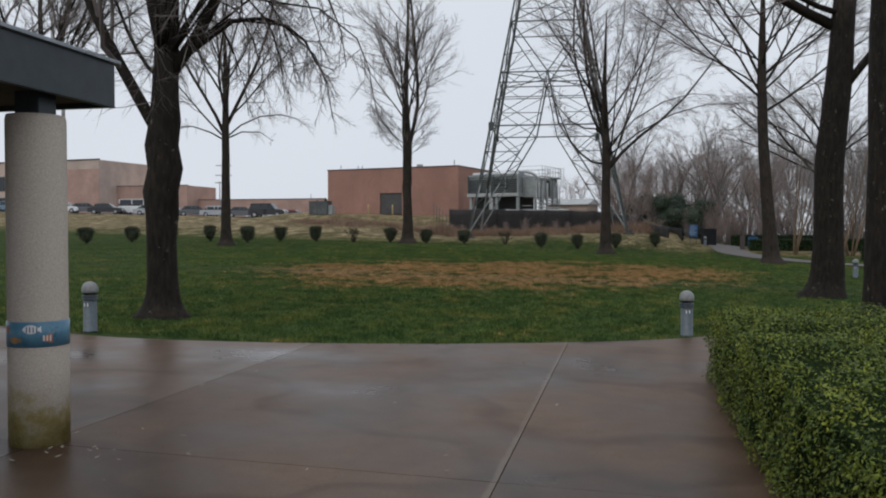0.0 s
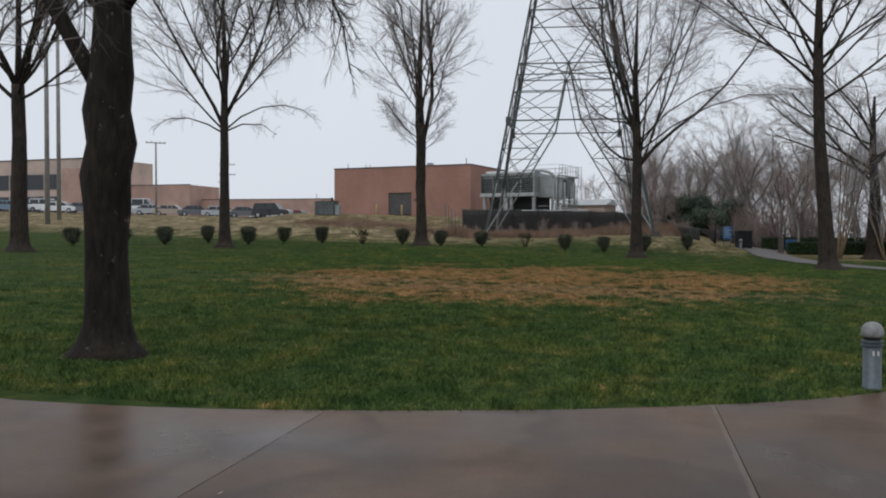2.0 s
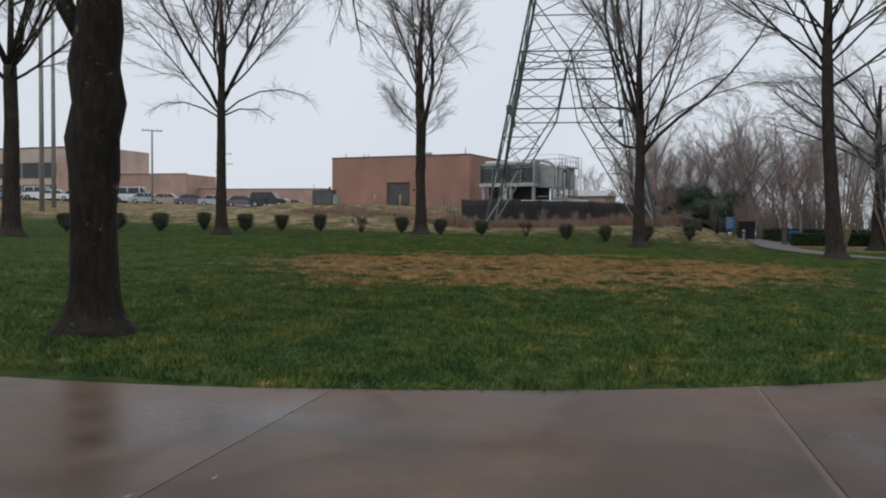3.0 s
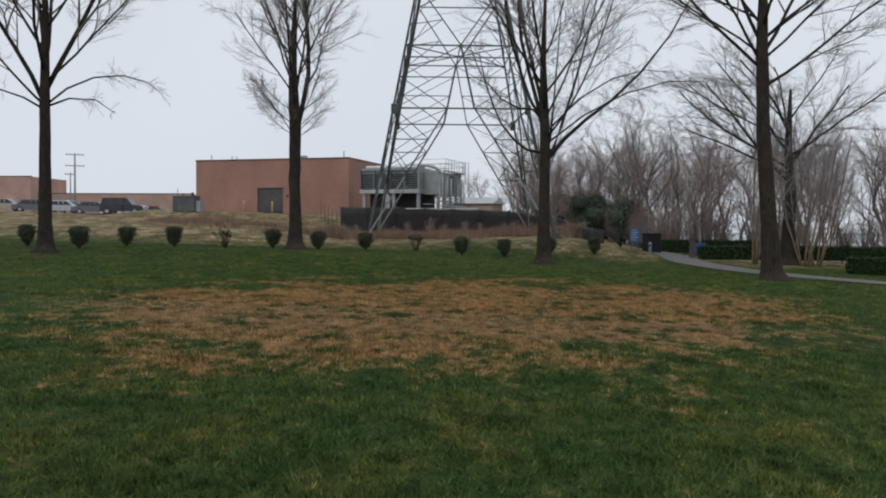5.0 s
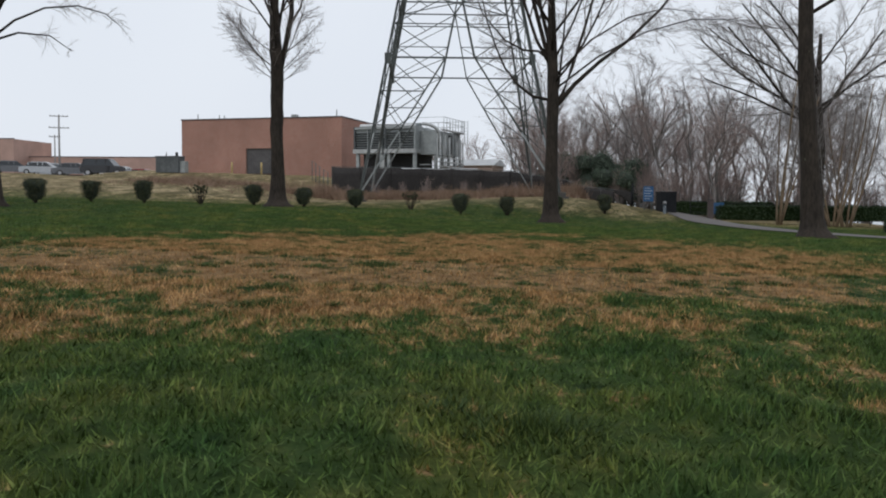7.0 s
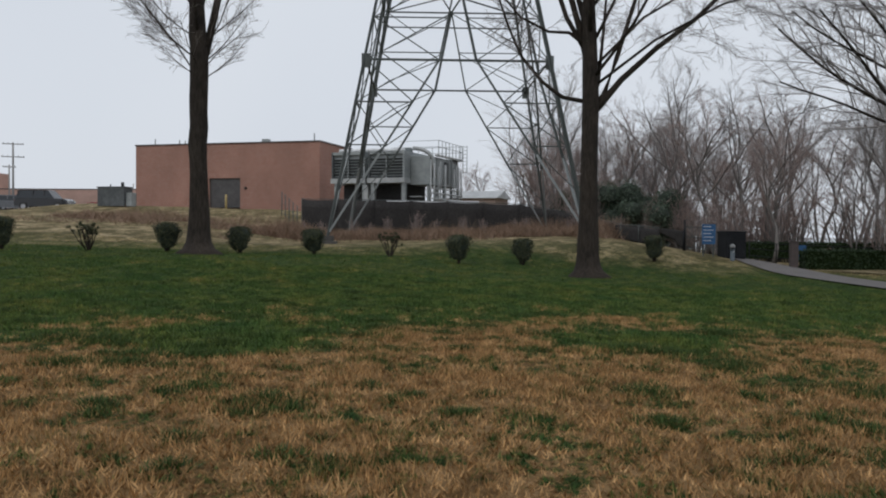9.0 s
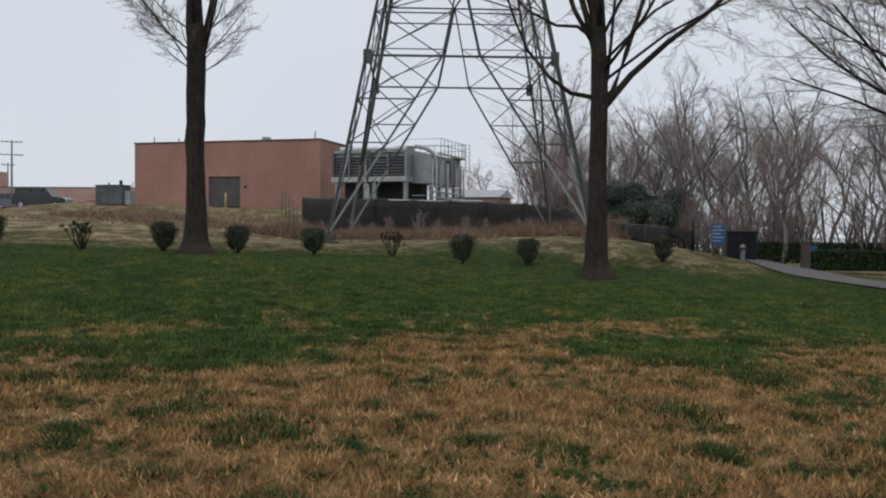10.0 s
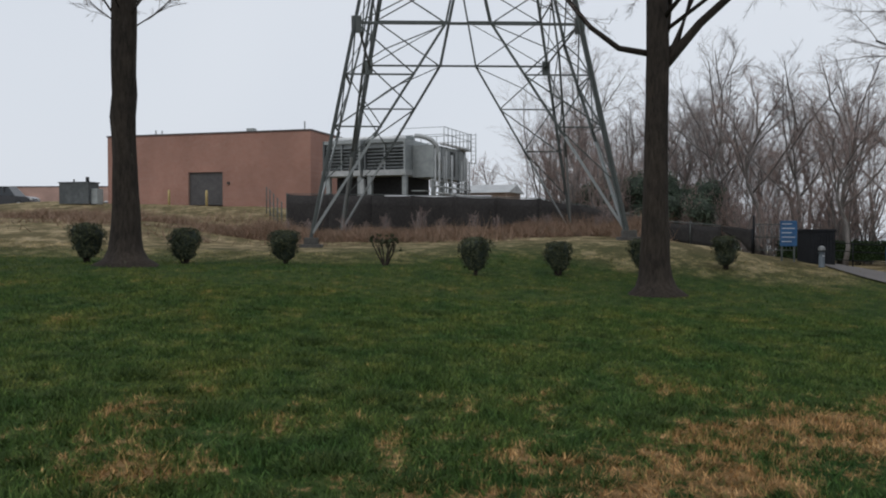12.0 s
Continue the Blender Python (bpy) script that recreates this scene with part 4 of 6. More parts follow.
oval = lambda u: max(0.05, math.sin(math.pi * min(u * 1.12, 1)) ** 0.7) if u < 0.86 else 0.25 + (u - 0.86) * 4
curved("painted_shape", -82, -48, 0.845, 0.91, oval, M["white"])
for k in range(4):
    curved("painted_stripe", -75 + k * 6, -73 + k * 6, 0.85, 0.90, lambda u: 0.8, M["navy"], 0.2185)
curved("painted_shape", -112, -84, 0.775, 0.825, oval, M["ochre"])
curved("painted_shape", -46, -28, 0.775, 0.845, lambda u: 0.4 + 0.6 * u, M["orange"])
for k in range(3):
    curved("painted_stripe", -45 + k * 6, -42.5 + k * 6, 0.79, 0.835, lambda u: 0.9, M["white"], 0.2185)
curved("painted_shape", -128, -114, 0.845, 0.905, oval, M["orange"])
part("post", box(-0.10, 0.10, -0.10, 0.10, 2.42, 2.62, 0.008), M["fascia"], canopy, "dark blue steel stub post")

# roof edge: right-hand fascia runs towards the walk, panelled, with a sloped sheet roof
RX, RY = 0.28, 0.58
part("soffit", box(-9.0, RX - 0.03, -9.0, RY - 0.03, 2.60, 2.63), M["soffit"], canopy, "stained soffit")
for k in range(6):
    part("fascia_panel", box(RX - 0.05, RX, RY - 1.5 * (k + 1) + 0.004, RY - 1.5 * k - 0.004, 2.56, 2.92, 0.004), M["fascia"], canopy)
    part("fascia_rib", box(RX, RX + 0.022, RY - 1.5 * (k + 1) - 0.02, RY - 1.5 * (k + 1) + 0.02, 2.555, 2.93, 0.003), M["fascia"], canopy)
for k in range(6):
    part("fascia_panel", box(RX - 0.05 - 1.5 * (k + 1), RX - 0.054 - 1.5 * k, RY - 0.05, RY, 2.56, 2.92, 0.004), M["fascia"], canopy)
bm = bmesh.new()
c0, c1 = 2.925, 3.75
vs = [bm.verts.new(p) for p in ((RX + 0.03, RY + 0.03, c0), (RX + 0.03, -9, c0), (-2.0, -9, c1), (-2.0, -2.2, c1), (-9, -2.2, c1), (-9, RY + 0.03, c0))]
bm.faces.new((vs[0], vs[3], vs[2], vs[1]))
bm.faces.new((vs[0], vs[5], vs[4], vs[3]))
part("roof_sheet", bm, M["roof_metal"], canopy, "pale wet sheet-metal roof")
part("gutter_edge", box(RX, RX + 0.035, -9, RY + 0.035, 2.905, 2.935, 0.004), M["roof_metal"], canopy)

# ---- path-light bollards ----
boll = thing("bollard_light", at(-7.79, 16.07), 0, "blue-grey cylindrical bollard light with a domed cap at the lawn edge", "bollard", "bollard lights")
part("post", lathe([(0.105, 0), (0.105, 0.03), (0.095, 0.035), (0.095, 0.47), (0.09, 0.475)], 24), M["bollard"], boll, "", True)
part("collar", lathe([(0.10, 0.475), (0.116, 0.48), (0.116, 0.497), (0.10, 0.502), (0.10, 0.517), (0.116, 0.522), (0.116, 0.539), (0.10, 0.544)], 24), M["bollard"], boll)
part("lens", lathe([(0.085, 0.54), (0.085, 0.59)], 24), M["dark_void"], boll, "dark lamp slot", True)
part("cap", lathe([(0.112, 0.582), (0.117, 0.59), (0.117, 0.63), (0.110, 0.67), (0.090, 0.705), (0.06, 0.73), (0.03, 0.742), (0.005, 0.745)], 24), M["bollard_cap"], boll, "pale domed cap", True)
for k in (-1, 1):
    part("number_bar", box(0.025 * k - 0.009, 0.025 * k + 0.009, -0.100, -0.094, 0.38, 0.43), M["white"], boll, "small white number mark")
copy_thing(boll, pose(*at(0.86, 19.17), 0, 0, 8))
tagged(boll, "blue-grey cylindrical bollard light standing near a dark tree")

# ---- lattice transmission tower ----
tower = thing("transmission_tower", (-7.14, 84.35, 0), 5.65, "grey steel lattice power-line tower on four concrete footings", "pylon")
BASE, TAPER, FOOT = 6.66, 0.184, 1.0


def half(z):
    return BASE - TAPER * (z - FOOT)


def corner(sx, sy, z):
    return Vector((sx * half(z), sy * half(z), z))


def member(name, p, q, w, label="", metal="steel_tower"):
    """A steel angle from p to q."""
    w *= 0.84
    d = (q - p)
    L = d.length
    me = ANGLES.get((round(w, 3), metal))
    if me is None:
        bm = bmesh.new()
        box(0, w, 0, w * 0.16, 0, 1, 0, bm)
        box(0, w * 0.16, 0.001, w, 0, 1, 0, bm)
        me = bpy.data.meshes.new("angle")
        bm.to_mesh(me)
        bm.free()
        me.materials.append(M[metal])
        ANGLES[round(w, 3), metal] = me
    ob = part(name, me, None, tower, label)
    ob.matrix_basis = Matrix.Translation(p) @ d.to_track_quat("Z", "Y").to_matrix().to_4x4() @ Matrix.Diagonal((1, 1, L, 1))
    return ob


ANGLES = {}
KNEE, WAIST, TOP = 10.64, 15.4, 29.0
for sx, sy in ((-1, -1), (1, -1), (-1, 1), (1, 1)):
    cw = tower.matrix_world @ Vector((sx * BASE, sy * BASE, 0))
    gz = height(cw.x, cw.y)
    bm = box(sx * BASE - 0.45, sx * BASE + 0.45, sy * BASE - 0.45, sy * BASE + 0.45, gz - 0.3, gz + 0.14, 0.03)
    box(sx * BASE - 0.28, sx * BASE + 0.28, sy * BASE - 0.28, sy * BASE + 0.28, gz + 0.14, gz + 0.42, 0.03, bm)
    part("footing", bm, M["footing"], tower, "stained concrete footing")
    member("leg", corner(sx, sy, gz + 0.4), corner(sx, sy, TOP), 0.21)
    part("gusset_plate", box(sx * half(KNEE) - 0.22, sx * half(KNEE) + 0.22, sy * half(KNEE) - 0.03, sy * half(KNEE) + 0.03, KNEE - 0.4, KNEE + 0.35, 0.01), M["steel_tower"], tower)


def on_face(face, u, z):
    """A point on one of the four faces: u from -1 to 1 across it."""
    hh = half(z)
    return (Vector((u * hh, -hh, z)), Vector((hh, u * hh, z)), Vector((-u * hh, hh, z)), Vector((-hh, -u * hh, z)))[face]


for face in range(4):
    node_k = 0.197
    for s in (-1, 1):
        def P(u, z):
            return on_face(face, s * u, z)
        low, knot, mid = P(1.0, 1.5), P(node_k, KNEE), P(0.0, WAIST)
        member("main_brace", low.lerp(knot, 0.45), knot, 0.13)
        member("foot_strut", low, low.lerp(knot, 0.45), 0.13, "newer pale galvanised strut", "steel")
        member("main_brace", knot, mid, 0.13)
        member("main_brace", mid, P(1.0, WAIST + 4.6), 0.11)

        def B(z):
            return low.lerp(knot, (z - 1.5) / (KNEE - 1.5))

        def U(z):
            return knot.lerp(mid, (z - KNEE) / (WAIST - KNEE))
        # bays of the leg frame below the knee
        member("horizontal", P(1.0, 6.05), B(6.05), 0.075)
        member("horizontal", P(1.0, 8.35), B(8.35), 0.085)
        member("diagonal", P(1.0, 6.05), B(8.35), 0.075)
        member("diagonal", P(1.0, 8.35), B(6.05), 0.06)
        member("diagonal", P(1.0, KNEE), B(8.35), 0.075)
        member("diagonal", P(1.0, 8.35), P(1.0, KNEE).lerp(B(8.35), 0.5), 0.055)
        member("diagonal", P(1.0, KNEE).lerp(B(8.35), 0.5), knot, 0.055)
        member("diagonal", B(6.05), P(1.0, 3.7), 0.055)
        # bays between knee and waist
        member("horizontal", P(1.0, 13.0), U(13.0), 0.075)
        member("diagonal", P(1.0, 13.0), knot, 0.07)
        member("diagonal", P(1.0, KNEE), P(1.0, 13.0).lerp(knot, 0.5), 0.055)
        member("diagonal", P(1.0, 13.0).lerp(knot, 0.5), U(13.0), 0.05)
        member("diagonal", P(1.0, 13.0), mid, 0.07)
        member("diagonal", P(1.0, WAIST), P(1.0, 13.0).lerp(mid, 0.5), 0.055)
        member("horizontal", P(1.0, 17.0), mid.lerp(P(1.0, WAIST + 4.6), 0.43), 0.06)
        member("diagonal", P(1.0, WAIST), mid.lerp(P(1.0, WAIST + 4.6), 0.43), 0.06)
        member("diagonal", P(1.0, 17.0), mid.lerp(P(1.0, WAIST + 4.6), 0.75), 0.05)
    member("belt", on_face(face, -1, KNEE), on_face(face, 1, KNEE), 0.13)
    member("belt", on_face(face, -1, WAIST), on_face(face, 1, WAIST), 0.12)
    member("belt", on_face(face, -1, WAIST - 0.9), on_face(face, 1, WAIST - 0.9), 0.10)
    member("belt", on_face(face, -1, WAIST + 4.6), on_face(face, 1, WAIST + 4.6), 0.12)
    za = WAIST + 4.6
    for zb in (22.6, 25.6, TOP):
        member("diagonal", on_face(face, -1, za), on_face(face, 1, zb), 0.085)
        member("diagonal", on_face(face, 1, za), on_face(face, -1, zb), 0.085)
        member("horizontal", on_face(face, -1, zb), on_face(face, 1, zb), 0.08)
        za = zb
for a, c in (((-1, -1), (1, 1)), ((1, -1), (-1, 1))):
    member("plan_brace", corner(*a, WAIST), corner(*c, WAIST), 0.09)

# ---- brick plant building ----
plant = thing("brick_building", (-38.22, 112.22, 3.43), -12.27, "long flat-roofed red brick plant building", "building")
LEN, DEEP, TALL = 18.58, 16.0, 6.05
D0, D1, DH = 7.70, 10.85, 2.97
part("wall", box(0, D0, 0, 0.35, -0.6, TALL), M["brick"], plant)
part("wall", box(D1, LEN, 0, 0.35, -0.6, TALL), M["brick"], plant)
part("wall", box(D0, D1, 0, 0.35, DH, TALL), M["brick"], plant)
part("wall", box(LEN - 0.35, LEN, 0.35, DEEP, -0.6, TALL), M["brick"], plant)
part("wall", box(0, 0.35, 0.35, DEEP, -0.6, TALL), M["brick"], plant)
part("wall", box(0.35, LEN - 0.35, DEEP - 0.35, DEEP, -0.6, TALL), M["brick"], plant)
part("roof", box(0.35, LEN - 0.35, 0.35, DEEP - 0.35, TALL - 0.5, TALL - 0.3), M["concrete"], plant)
part("coping", box(-0.06, LEN + 0.06, -0.06, 0.41, TALL, TALL + 0.12), M["coping"], plant)
part("coping", box(LEN - 0.41, LEN + 0.06, 0.42, DEEP, TALL, TALL + 0.12), M["coping"], plant)
door = part("roller_door", box(D0, D1, 0.2, 0.26, 0.3, DH), M["door"], plant, "dark grey roller door")
for k in range(12):
    part("door_slat", box(D0 + 0.05, D1 - 0.05, 0.18, 0.20, 0.35 + k * 0.24, 0.35 + k * 0.24 + 0.20), M["door"], door)
for u, w, hh in ((1.4, 0.08, 0.6), (12.5, 0.6, 0.35), (17.6, 0.09, 0.75), (4.0, 0.08, 0.45), (4.6, 0.08, 0.4)):
    part("roof_vent", box(u, u + w, 0.9, 0.9 + w, TALL - 0.3, TALL + 0.12 + hh, 0.01), M["steel"], plant)
part("wall_lamp", box(11.3, 11.5, -0.12, 0, 1.95, 2.15, 0.02), M["dark_void"], plant)
c_, s_ = math.cos(radians(-12.27)), math.sin(radians(-12.27))
guard = thing("guard_post", (0, 0, 0), 0, "faded yellow steel guard post beside the roller door", "post", "guard posts")
part("pipe", lathe([(0.10, -0.2), (0.10, 1.25), (0.08, 1.33), (0.03, 1.37)], 14), M["yellow"], guard, "", True)
gx = (6.95, 10.35)
for k, u in enumerate(gx):
    x, y = -38.22 + u * c_ + 1.6 * s_, 112.22 + u * s_ - 1.6 * c_
    if k == 0:
        guard.matrix_world = pose(*at(x, y))
    else:
        copy_thing(guard, pose(*at(x, y)))

# ---- cooling plant beside it ----
CT = (-11.62, 98.9)
cool = thing("cooling_tower_unit", (CT[0], CT[1], height(*CT) - 0.05), -18, "grey sheet-steel cooling tower with louvres, pipes and roof railing", "cooling tower")
Z0 = height(*CT) - 0.05
zt, zl, zb = 7.81 - Z0, 5.76 - Z0, 5.38 - Z0
for k, (a, c) in enumerate(((-6.25, -3.35), (-3.05, 0.0))):
    part("casing", box(a, c, 0.25, 6.0, zl, zt, 0.02), M["steel"], cool, "pale grey sheet casing")
    part("louvre_frame", box(a, a + 0.12, 0, 0.25, zl, zt), M["steel_dark"], cool)
    part("louvre_frame", box(c - 0.12, c, 0, 0.25, zl, zt), M["steel"], cool)
    part("louvre_frame", box((a + c) / 2 - 0.03, (a + c) / 2 + 0.03, -0.01, 0.25, zl, zt - 0.25), M["steel"], cool)
    part("top_band", box(a + 0.12, c - 0.12, 0.0, 0.24, zt - 0.22, zt), M["steel"], cool)
    for j in range(7):
        z = zl + 0.08 + j * 0.225
        bm = bmesh.new()
        box(a + 0.13, c - 0.13, 0.02, 0.22, z, z + 0.03, 0, bm)
        bmesh.ops.rotate(bm, verts=bm.verts[:], cent=((a + c) / 2, 0.1, z), matrix=Matrix.Rotation(radians(-38), 3, "X"))
        part("louvre_slat", bm, M["steel_dark"], cool, "dark sloping slat")
    part("basin_band", box(a - 0.05, c + 0.05, -0.06, 6.0, zb, zl - 0.003), M["pipe"], cool, "pale basin edge")
    for lx in (a + 0.2, c - 0.25):
        part("leg", box(lx, lx + 0.3, 0.1, 0.4, 0, zb - 0.002), M["steel"], cool)
    part("fan_stack", lathe([(0.9, zt), (0.85, zt + 0.35), (0.95, zt + 0.45)], 24, None, ((a + c) / 2, 3.0)), M["steel"], cool, "", True)
# one block for the pumps, coloured near black for the shade there
part("pump_block", box(-6.0, -0.6, 1.6, 5.6, 0, zb - 0.01), M["dark_void"], cool, "dark block for the pumps, the basin's shade in its colour")
# service side with platform, pipes and rail
part("casing", box(0.02, 1.6, 1.2, 7.4, zl - 0.5, zt - 0.35, 0.02), M["steel"], cool, "ribbed service casing")
for k in range(6):
    part("casing_rib", box(1.6, 1.66, 1.4 + k * 1.1, 1.47 + k * 1.1, zl - 0.5, zt - 0.36), M["steel"], cool)
# near-black panel on the casing paints the shade of an open doorway
part("service_opening", box(1.601, 1.63, 4.2, 5.1, zl - 0.3, zt - 0.6), M["dark_void"], cool, "near-black panel painted as a shaded doorway")
for k in range(5):
    part("support_column", box(1.35, 1.55, 1.3 + k * 1.6, 1.5 + k * 1.6, 0, zl - 0.51), M["steel"], cool)
for k, z in enumerate((zl - 0.75, zl - 1.15, zl - 1.6)):
    part("pipe", rod([(1.75 + 0.2 * k, 0.4, z), (1.75 + 0.2 * k, 7.4, z)], 0.065, 10, M["pipe"]), None, cool)
for k, (yy, r) in enumerate(((0.6, 0.05), (1.3, 0.07), (2.2, 0.045), (2.6, 0.05), (3.6, 0.08), (5.6, 0.05), (6.1, 0.04), (6.6, 0.07), (7.2, 0.06))):
    part("pipe", rod([(1.95, yy, 0.0), (1.95, yy, zt - 0.7 - 0.2 * (k % 3))], r, 10, M["pipe"]), None, cool)
bend = [(0.3, 1.0, zt + 0.25)] + [(0.3 + 1.5 * math.sin(a), 1.0 + 0.3 * a, zt + 0.25 - 1.0 * (1 - math.cos(a))) for a in (0.3, 0.6, 0.9, 1.2, 1.5)] + [(1.85, 1.6, zl)]
part("pipe", rod(bend, 0.16, 12, M["pipe"]), None, cool, "fat pale bent pipe")
part("deck", box(-6.2, 1.9, 6.05, 7.8, zt - 0.30, zt - 0.22), M["steel"], cool)
part("pipe", rod([(1.7, 2.2, zt - 0.2), (1.8, 7.7, zt - 0.2)], 0.11, 12, M["white"]), None, cool, "white header pipe")
for k in range(8):
    part("rail_post", rod([(1.85, 2.4 + k * 0.76, zt - 0.3), (1.85, 2.4 + k * 0.76, zt + 0.95)], 0.03, 6, M["steel"]), None, cool)
for k in range(7):
    part("rail_post", rod([(-6.0 + k * 1.28, 7.75, zt - 0.3), (-6.0 + k * 1.28, 7.75, zt + 0.95)], 0.03, 6, M["steel"]), None, cool)
for z in (0.45, 0.95):
    part("rail", rod([(1.85, 2.4, zt + z), (1.85, 7.75, zt + z), (-6.0, 7.75, zt + z)], 0.025, 6, M["steel"]), None, cool)
    part("rail", rod([(1.85, 2.4, zt + z), (-1.5, 2.4, zt + z)], 0.02, 6, M["steel"]), None, cool)
for k in range(8):
    part("ladder_rung", rod([(1.98, 7.5, zt + 0.9 - k * 0.3), (2.34, 7.5, zt + 0.9 - k * 0.3)], 0.02, 5, M["steel"]), None, cool)
for xx in (1.98, 2.34):
    part("ladder_rail", rod([(xx, 7.5, zt + 1.0), (xx, 7.5, zt - 1.2)], 0.03, 6, M["steel"]), None, cool)

part("roof_pipe", rod([(-5.9, 0.7, zt + 0.16), (-3.4, 0.7, zt + 0.16), (-3.0, 0.9, zt + 0.16), (-0.4, 0.9, zt + 0.12)], 0.15, 12, M["white"]), None, cool, "white lagged pipe along the roof")
for k in range(5):
    part("rack_bar", box(0.35, 1.3, 0.3, 1.1, 0.5 + k * 0.4, 0.56 + k * 0.4), M["steel"], cool)
part("cable_box", box(-3.35, -3.05, -0.05, 0.25, 0.4, zb - 0.2, 0.01), M["pipe"], cool, "pale control box")
white_pipe = thing("water_pipe", (0, 0, 0), 0, "white lagged water pipe behind the screened fence", "pipe")
part("pipe", rod([(-12.2, 93.2, 3.66), (-5.8, 93.4, 3.66)], 0.11, 10, M["white"]), None, white_pipe)
for x in (-11.7, -9.0, -6.3):
    part("support", box(x - 0.05, x + 0.05, 93.25, 93.35, height(x, 93.3) - 0.1, 3.57), M["steel"], white_pipe)
shed = thing("shed", (-10.0, 114.5, height(-10.0, 114.5)), -18, "low shed with a pale metal roof behind the fence", "shed")
part("wall", box(0, 5.5, 0, 4, -0.3, 1.9), M["beige"], shed)
bm = bmesh.new()
for x in (-0.3, 5.8):
    for y, z in ((-0.3, 1.85), (2, 2.6), (4.3, 1.85)):
        bm.verts.new((x, y, z))
bm.verts.ensure_lookup_table()
q = bm.verts
for f in ((0, 3, 4, 1), (1, 4, 5, 2), (0, 1, 2), (3, 5, 4)):
    bm.faces.new([q[i] for i in f])
part("roof", bm, M["pipe"], shed, "pale sheet roof")

# ---- screened chain-link fence ----
fence = thing("fence", (0, 0, 0), 0, "chain-link fence hung with black privacy screen", "fence")
LINE = [(-17.8, 91.6), (-12.8, 91.8), (-7.9, 92.0), (-3.0, 92.2), (1.5, 91.4), (1.9, 87.0), (2.3, 81.8), (3.3, 75.8)]
TOPZ = [3.78, 3.73, 3.65, 3.50, 2.75, 2.35, 2.05, 1.80]
post_me = rod([(0, 0, 0), (0, 0, 1)], 0.04, 8, M["steel_tower"])
for (x0, y0), (x1, y1), ta, tb in zip(LINE, LINE[1:], TOPZ, TOPZ[1:]):
    n = 2
    for k in range(n):
        fa, fb = k / n, (k + 1) / n
        a, c = Vector((x0, y0)).lerp(Vector((x1, y1)), fa), Vector((x0, y0)).lerp(Vector((x1, y1)), fb)
        za, zc = ta + (tb - ta) * fa, ta + (tb - ta) * fb
        v, f = [], []
        for i in range(9):
            t_ = i / 8
            p = a.lerp(c, t_)
            sag = 0.05 * math.sin(math.pi * t_)
            for j in range(5):
                lo, hi = height(p.x, p.y) - 0.05, za + (zc - za) * t_ - sag
                wob = 0.03 * noise.noise(Vector((p.x * 2, p.y * 2, j)))
                v.append((p.x + wob, p.y + wob, lo + (hi - lo) * j / 4))
        for i in range(8):
            for j in range(4):
                b0 = i * 5 + j
                f.append((b0, b0 + 5, b0 + 6, b0 + 1))
        sc = part("screen", mesh_of("screen", v, f, M["screen"], True), None, fence, "black woven privacy screen")
        sol = sc.modifiers.new("thick", "SOLIDIFY")
        sol.thickness = 0.01
        g = height(a.x, a.y)
        part("post", post_me, None, fence, at=Matrix.Translation((a.x, a.y + 0.06, g - 0.1)) @ Matrix.Diagonal((1, 1, za - g + 0.2, 1)))
    part("top_rail", rod([(x0, y0 + 0.06, ta + 0.03), (x1, y1 + 0.06, tb + 0.03)], 0.025, 6, M["steel_tower"]), None, fence)
mesh_fence = thing("fence", (0, 0, 0), 0, "bare grey chain-link fence posts by the building", "fence")
for k in range(5):
    x, y = -18.3 - k * 0.75, 92.4 + k * 1.9
    g = height(x, y)
    part("post", post_me, None, mesh_fence, at=Matrix.Translation((x, y, g - 0.1)) @ Matrix.Diagonal((1, 1, 1.9, 1)))
    if k:
        for z in (0.3, 1.0, 1.75):
            part("wire", rod([(x, y, g + z), (x + 0.75, y - 1.9, height(x + 0.75, y - 1.9) + z)], 0.015, 4, M["steel_tower"]), None, mesh_fence)

# weeds on the bank below the fence
rng = random.Random(77)
verts, faces = [], []
for k in range(110000):
    x = rng.uniform(-44, 3.0) if k % 3 else rng.uniform(-19, 2)
    y = 86.5 + rng.gauss(0, 2.4 if x > -18 else 4.0) + (0 if x > -18 else (-18 - x) * 0.25)
    dens = noise.noise(Vector((x * 0.25, y * 0.35, 1)))
    if x < -35 or dens < -0.12 + (0.10 if x < -18 else 0):
        continue
    z = height(x, y)
    hgt = rng.uniform(0.12, 0.78) ** 1.5 * (1 + 1.6 * dens) * (1 if x > -18 else 0.6)
    a = rng.uniform(0, 6.28)
    dx, dy = math.cos(a), math.sin(a)
    b0 = len(verts)
    w = rng.uniform(0.008, 0.024)
    lx, ly = rng.gauss(0, 0.4), rng.gauss(0, 0.4)
    verts += [(x - dx * w, y - dy * w, z - 0.05), (x + dx * w, y + dy * w, z - 0.05), (x + lx, y + ly, z + hgt)]
    faces.append((b0, b0 + 1, b0 + 2))
tagged(new("weeds", mesh_of("weeds", verts, faces, M["weed_leaf"])), "dry reddish-brown weeds on the bank below the fence", "weeds", kind="stuff")

